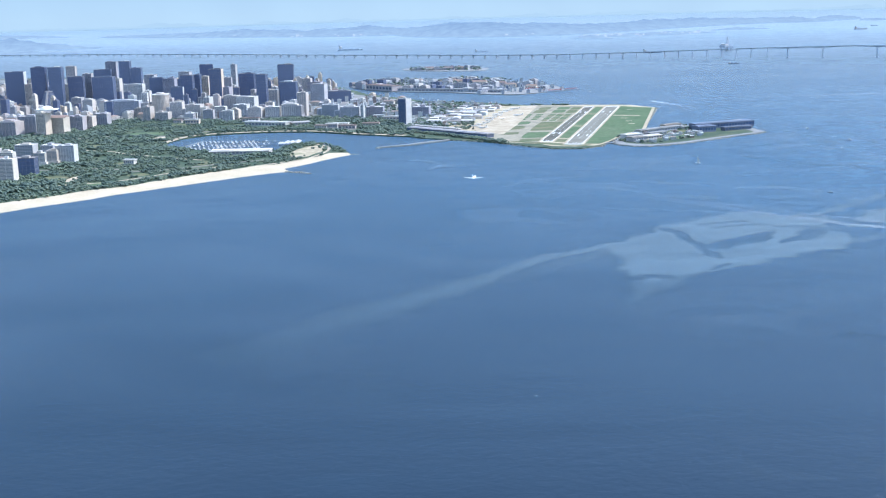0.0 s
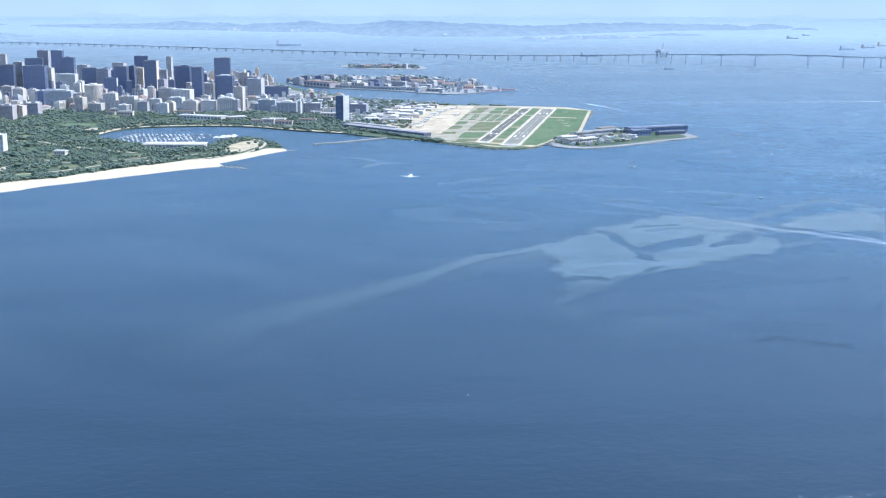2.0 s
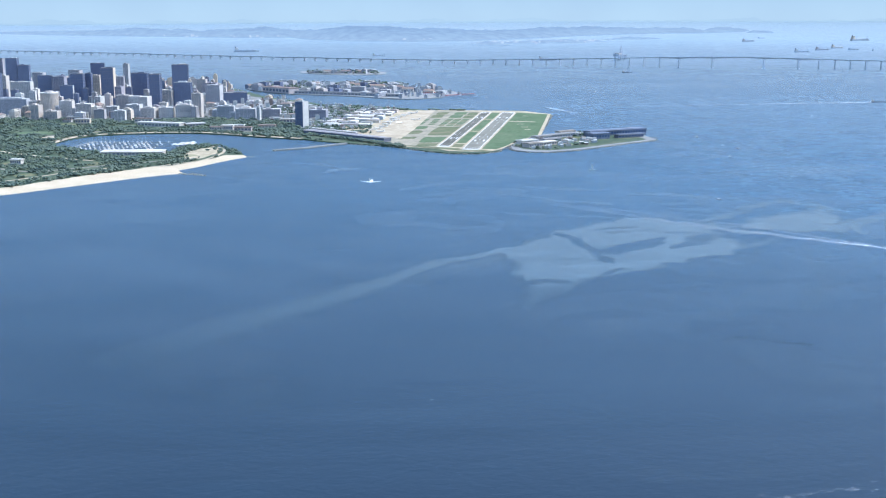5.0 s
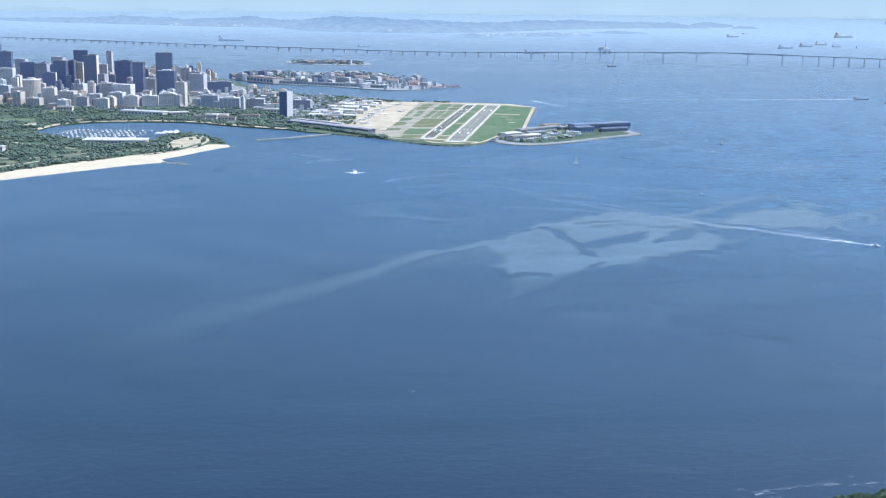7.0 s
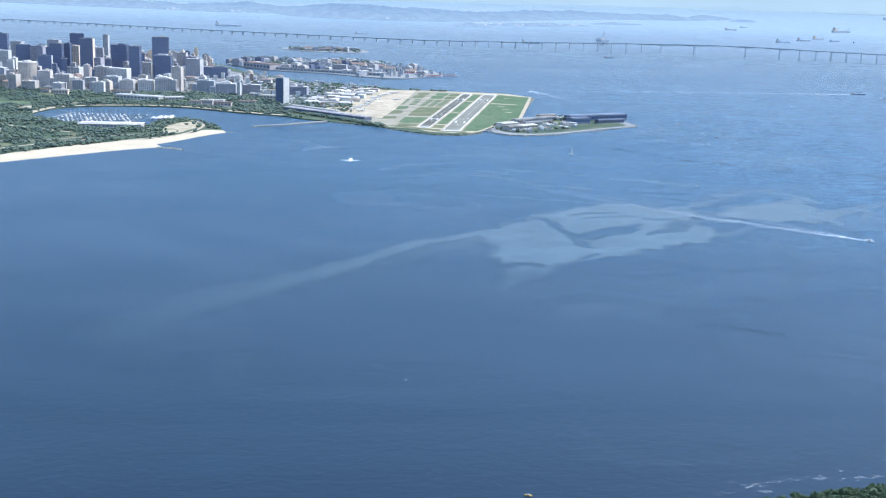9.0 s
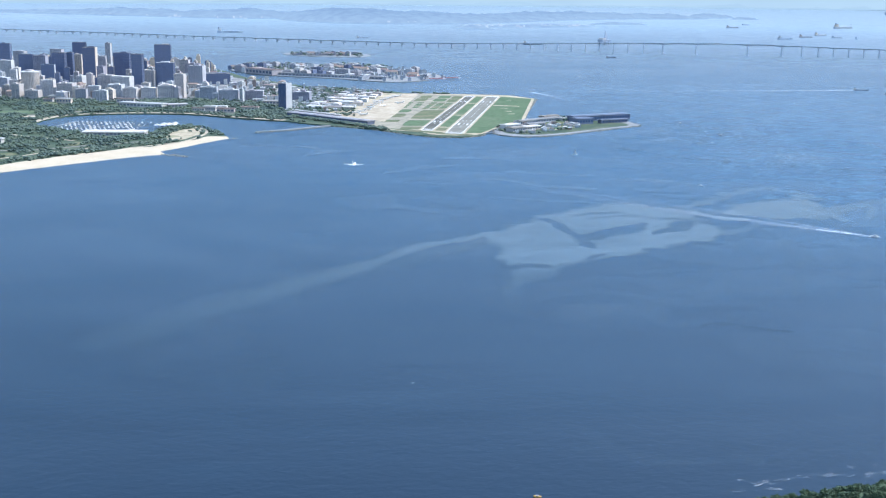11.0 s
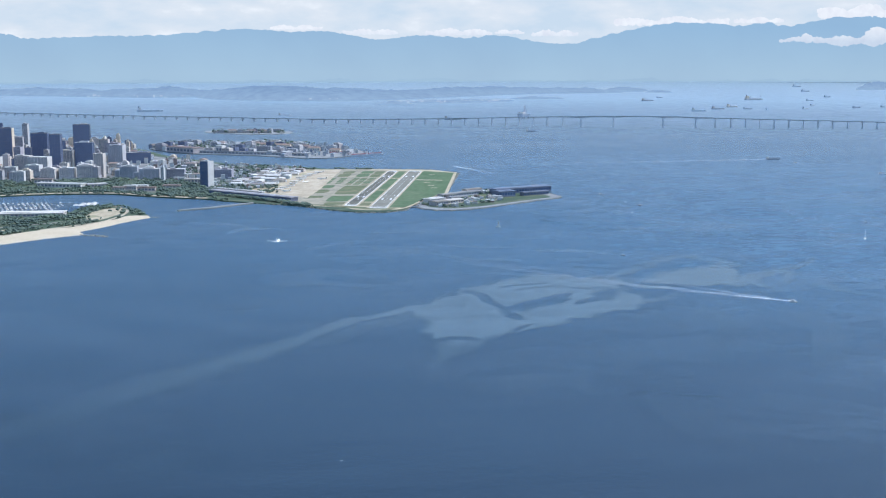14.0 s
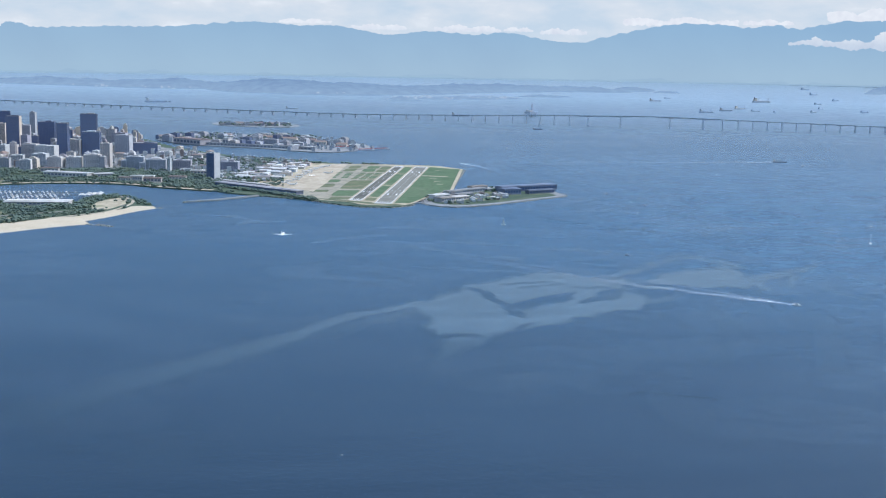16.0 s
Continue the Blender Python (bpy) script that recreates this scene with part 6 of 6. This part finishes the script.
def ship(x, y, L, turn, label, paint, cranes=2, group="anchored ships"):
    """A cargo ship: hull, deckhouse aft, funnel, masts and hatches."""
    ob = thing("cargo_ship", x, y, 0, label, "ship", turn, group)
    bm = bmesh.new()
    hull(bm, L, L * 0.15, L * 0.06, -2, 0.3)
    part("hull", bm, paint, ob)
    bm = bmesh.new()
    z = L * 0.06
    box(bm, -L * 0.06, L * 0.06, -L * 0.45, -L * 0.34, z, z + L * 0.09)
    box(bm, -L * 0.072, L * 0.072, -L * 0.40, -L * 0.35, z + L * 0.09, z + L * 0.11)
    house = part("deckhouse", bm, HULL_HAZED if paint is HULL_HAZED else LIGHT, ob)
    bm = bmesh.new()
    cyl(bm, 0, -L * 0.44, z + L * 0.09, z + L * 0.15, L * 0.018, L * 0.016, 8)
    part("funnel", bm, HULL_DARK, house)
    for i in range(cranes):
        bm = bmesh.new()
        py = -L * 0.2 + L * 0.55 * i / max(1, cranes - 1)
        cyl(bm, 0, py, z, z + L * 0.11, L * 0.009, L * 0.006, 6)
        box(bm, -L * 0.005, L * 0.005, py, py + L * 0.12, z + L * 0.085, z + L * 0.095)
        part("deck_crane", bm, STEEL, ob)
    for i in range(4):
        bm = bmesh.new()
        py = -L * 0.26 + i * L * 0.16
        box(bm, -L * 0.045, L * 0.045, py, py + L * 0.13, z, z + L * 0.02)
        part("hatch", bm, HULL_RED if "red" in label else HULL_GREY, ob)
    return ob


rnd = random.Random(3)
for x, y, L, a in ((-820, 10920, 235, 88), (363, 9900, 110, 84), (1640, 8960, 150, 86), (2322, 4792, 68, 92), (2420, 4050, 60, 70), (5010, 13869, 190, 70), (6560, 14170, 330, 66), (4280, 10430, 180, 70), (4699, 10954, 170, 72), (5092, 11507, 190, 60)):
    ship(x, y, L, radians(-a), ("dark cargo ship under way on the bay" if y < 9500 else "grey cargo ship at anchor on the bay") if L != 235 else "long grey tanker beyond the bridge", HULL_DARK if L < 240 and y < 9500 and L != 60 else HULL_GREY, 0 if L == 235 else 2)
# Far ships: distance haze is part of their hull and deckhouse colour.
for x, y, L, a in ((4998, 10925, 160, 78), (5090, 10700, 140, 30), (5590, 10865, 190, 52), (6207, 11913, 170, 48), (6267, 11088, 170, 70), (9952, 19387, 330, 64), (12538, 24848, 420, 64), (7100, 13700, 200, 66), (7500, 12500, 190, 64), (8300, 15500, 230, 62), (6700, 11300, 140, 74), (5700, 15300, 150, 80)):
    ship(x, y, L * 0.72, radians(-a), "grey cargo ship riding at anchor far out", HULL_HAZED, 2)
for x, y, L, a in ((520, 5265, 120, 60), (600, 5330, 110, 60), (430, 5400, 130, 60)):
    ship(x, y, L, radians(-a), "grey naval ship moored at the dockyard", HULL_GREY, 2, "naval ships")


def oil_rig(x, y, s, label):
    ob = thing("oil_rig", x, y, 0, label, "oil rig", radians(20))
    for a in (-1, 1):
        for b in (-1, 1):
            bm = bmesh.new()
            cyl(bm, a * 26 * s, b * 26 * s, -3, 30 * s, 6 * s, 6 * s, 10)
            part("leg", bm, STEEL, ob)
    bm = bmesh.new()
    box(bm, -38 * s, 38 * s, -38 * s, 38 * s, 30 * s, 44 * s)
    part("deck", bm, STEEL, ob)
    bm = bmesh.new()
    box(bm, -30 * s, -4 * s, -30 * s, 30 * s, 44 * s, 56 * s)
    part("living_block", bm, LIGHT, ob)
    bm = bmesh.new()
    loft(bm, [[(a * w + 10 * s, b * w, z) for a, b in ((-1, -1), (1, -1), (1, 1), (-1, 1))] for w, z in ((11 * s, 44 * s), (6 * s, 80 * s), (2 * s, 108 * s))])
    part("derrick", bm, STEEL, ob)
    bm = bmesh.new()
    cyl(bm, 30 * s, 30 * s, 44 * s, 62 * s, 3 * s, 3 * s, 8)
    box(bm, 29 * s, 31 * s, 8 * s, 31 * s, 60 * s, 62 * s)
    part("crane", bm, STEEL, ob)


oil_rig(2206, 8950, 1.0, "grey steel oil rig moored beyond the bridge")
vessel = ship(1818, 7174, 70, radians(-80), "dark crane vessel near the bridge", HULL_DARK, 2, "")
bm = bmesh.new()
cyl(bm, 0, 4, 4, 62, 1.6, 1.0, 6)
part("tall_mast", bm, STEEL, vessel)


# ---- the wooded hillside below ----
def slope_height(x, y):
    """Ground of the wooded spur at the near right: it climbs to the right and drops to the bay beyond its brow."""
    s = (x - 303) * 0.935 - (y - 669) * 0.308
    d = (x - 303) * 0.308 + (y - 669) * 0.951
    return max(-4.0, 74.2 + 0.28 * s - max(d, 0) * 1.25 + 2.5 * noise.noise(Vector((s / 16, d / 16, 3))))


bm = bmesh.new()
rows = []
for i in range(48):
    s = -150 + i * 9.5
    rows.append([(303 + s * 0.935 + d * 0.308, 669 - s * 0.308 + d * 0.951) for d in range(-110, 151, 10)])
loft(bm, [[(x, y, slope_height(x, y)) for x, y in r] for r in rows], closed=False)
setting("hillside", bm, HILL, "steep green hillside above the bay", "hillside")


def near_tree_meshes(seed):
    """Trunk with limbs, and a crown of many small leaf clumps with gaps, about 11 metres high."""
    rnd = random.Random(seed)
    bm = bmesh.new()
    loft(bm, [disc(0, 0, -2, 0.5, 8), disc(0.1, 0, 3, 0.34, 8), disc(0.3, 0.2, 6.5, 0.2, 8)])
    for k in range(5):
        a = k * 1.26 + rnd.uniform(-0.3, 0.3)
        e = Vector((math.cos(a) * 3.0, math.sin(a) * 3.0, rnd.uniform(6.0, 8.5)))
        s = Vector((0.15, 0.1, rnd.uniform(3.0, 5.0)))
        loft(bm, [[tuple(p + Vector((r * math.cos(j * 1.257), r * math.sin(j * 1.257), 0))) for j in range(5)] for p, r in ((s, 0.2), (s.lerp(e, 0.5) + Vector((0, 0, 0.3)), 0.13), (e, 0.06))])
    trunk = finish("trunk", bm, BARK)
    rng = np.random.default_rng(seed)
    V, F, k = [], [], 0
    for c in range(46):
        d = rng.normal(0, 1, 3)
        d /= np.linalg.norm(d)
        o = d * np.array([4.0, 4.0, 2.6]) * rng.uniform(0.45, 1.0) + np.array([0.2, 0.1, 8.0])
        r = rng.uniform(0.7, 1.25)
        for _ in range(26):
            q = rng.normal(0, 1, 3)
            q /= np.linalg.norm(q)
            p = o + q * r * rng.uniform(0.6, 1.0)
            u = np.cross(q, rng.normal(0, 1, 3))
            u /= np.linalg.norm(u) + 1e-9
            w = np.cross(q, u) + q * 0.4
            s = rng.uniform(0.22, 0.42)
            V += [p - u * s * 0.5, p + w * s, p + u * s * 0.5, p - w * s]
            F.append((k, k + 1, k + 2, k + 3))
            k += 4
        v = CLUMP_V * (1 + rng.uniform(-0.3, 0.3, (len(CLUMP_V), 1))) * r * 0.72
        V += list(v + o)
        F += [tuple(t) for t in (CLUMP_F + k)]
        k += len(CLUMP_V)
    me = bpy.data.meshes.new("crown")
    me.from_pydata((np.array(V) * K).tolist(), [], [tuple(int(q) for q in t) for t in F])
    me.materials.append(LEAF_NEAR)
    return trunk, me


TREES = []
for s in (1, 2, 3):
    ob = thing("hillside_tree", 380 + s * 8, 600, slope_height(380 + s * 8, 600), "leafy green broadleaf tree on the hillside", "tree", 0, "hillside trees")
    tr, cr = near_tree_meshes(s)
    part("trunk", tr, BARK, ob)
    part("crown", cr, LEAF_NEAR, ob)
    TREES.append(ob)
rnd = random.Random(19)
made = 0
for i in range(60):
    for j in range(5):
        s, d = -95 + i * 6.0 + rnd.uniform(-2.5, 2.5), 3 - j * 6.0 + rnd.uniform(-2.5, 2.5)
        x, y = 303 + s * 0.935 + d * 0.308, 669 - s * 0.308 + d * 0.951
        if made >= 296:
            continue
        copy_thing(rnd.choice(TREES), Matrix.Translation(Vector((x, y, slope_height(x, y) - 1.5)) * K) @ Matrix.Rotation(rnd.uniform(0, 6.28), 4, "Z") @ Matrix.Scale(rnd.uniform(0.62, 0.98), 4))
        made += 1
scrub = []
for _ in range(2600):
    s, d = rnd.uniform(-110, 280), rnd.uniform(-60, 9)
    x, y = 303 + s * 0.935 + d * 0.308, 669 - s * 0.308 + d * 0.951
    scrub.append((x, y, slope_height(x, y), rnd.uniform(1.6, 3.6)))
foliage("hillside_scrub", scrub, LEAF_NEAR, "dense green undergrowth on the hillside", 23, 3, "bushes")


# ---- cumulus against the range ----
def cumulus(az0, az1, z0, height, d, seed, label, rise=0.0):
    rng = np.random.default_rng(seed)
    V, F, k = [], [], 0
    n = int((az1 - az0) * 210)
    for _ in range(n):
        s = rng.random()
        a = radians(az0 + (az1 - az0) * s)
        swell = 0.35 + 0.65 * abs(math.sin(s * 7.0 + seed)) * (1 - 0.5 * abs(2 * s - 1))
        swell = swell * (1 - rise) + rise * (0.12 + 0.95 * s ** 1.6) * (0.55 + 0.45 * math.sin(s * 23 + seed))
        if rise and rng.random() > 0.25 + s:
            continue
        r = (14 + 66 * rng.random() ** 2.2) * (0.5 + swell) * height / 300
        o = np.array([d * math.sin(a), d * math.cos(a), z0 + rng.uniform(-0.3 * rise, 1) * height * swell + rise * 60 * math.sin(s * 9)])
        V.append(CLUMP_V * (1 + rng.uniform(-0.2, 0.2, (len(CLUMP_V), 1))) * r * np.array([1.5, 1.5, 1.0]) + o)
        F.append(CLUMP_F + k)
        k += len(CLUMP_V)
    me = bpy.data.meshes.new("cumulus_cloud")
    me.from_pydata((np.concatenate(V) * K).tolist(), [], np.concatenate(F).tolist())
    for p in me.polygons:
        p.use_smooth = True
    me.materials.append(CLOUD_GLOW)
    tagged(new("cumulus_cloud", me), label, "cloud", kind="stuff")


cumulus(25.9, 31.5, 1240, 420, 37600, 3, "white cumulus cloud before the mountain range", 0.85)
for az0, az1, z0, hh, seed in ((27.6, 31.5, 2050, 330, 4), (18.2, 23.5, 1850, 230, 7), (12.4, 13.8, 1560, 130, 9), (14.2, 16.4, 1500, 170, 12), (9.0, 12.2, 1520, 200, 15), (5.0, 7.6, 1540, 160, 18), (23.8, 26.0, 1900, 150, 20), (1.5, 4.0, 1680, 140, 25)):
    cumulus(az0, az1, z0, hh, 39450, seed, "white cumulus bank above the mountain crest")
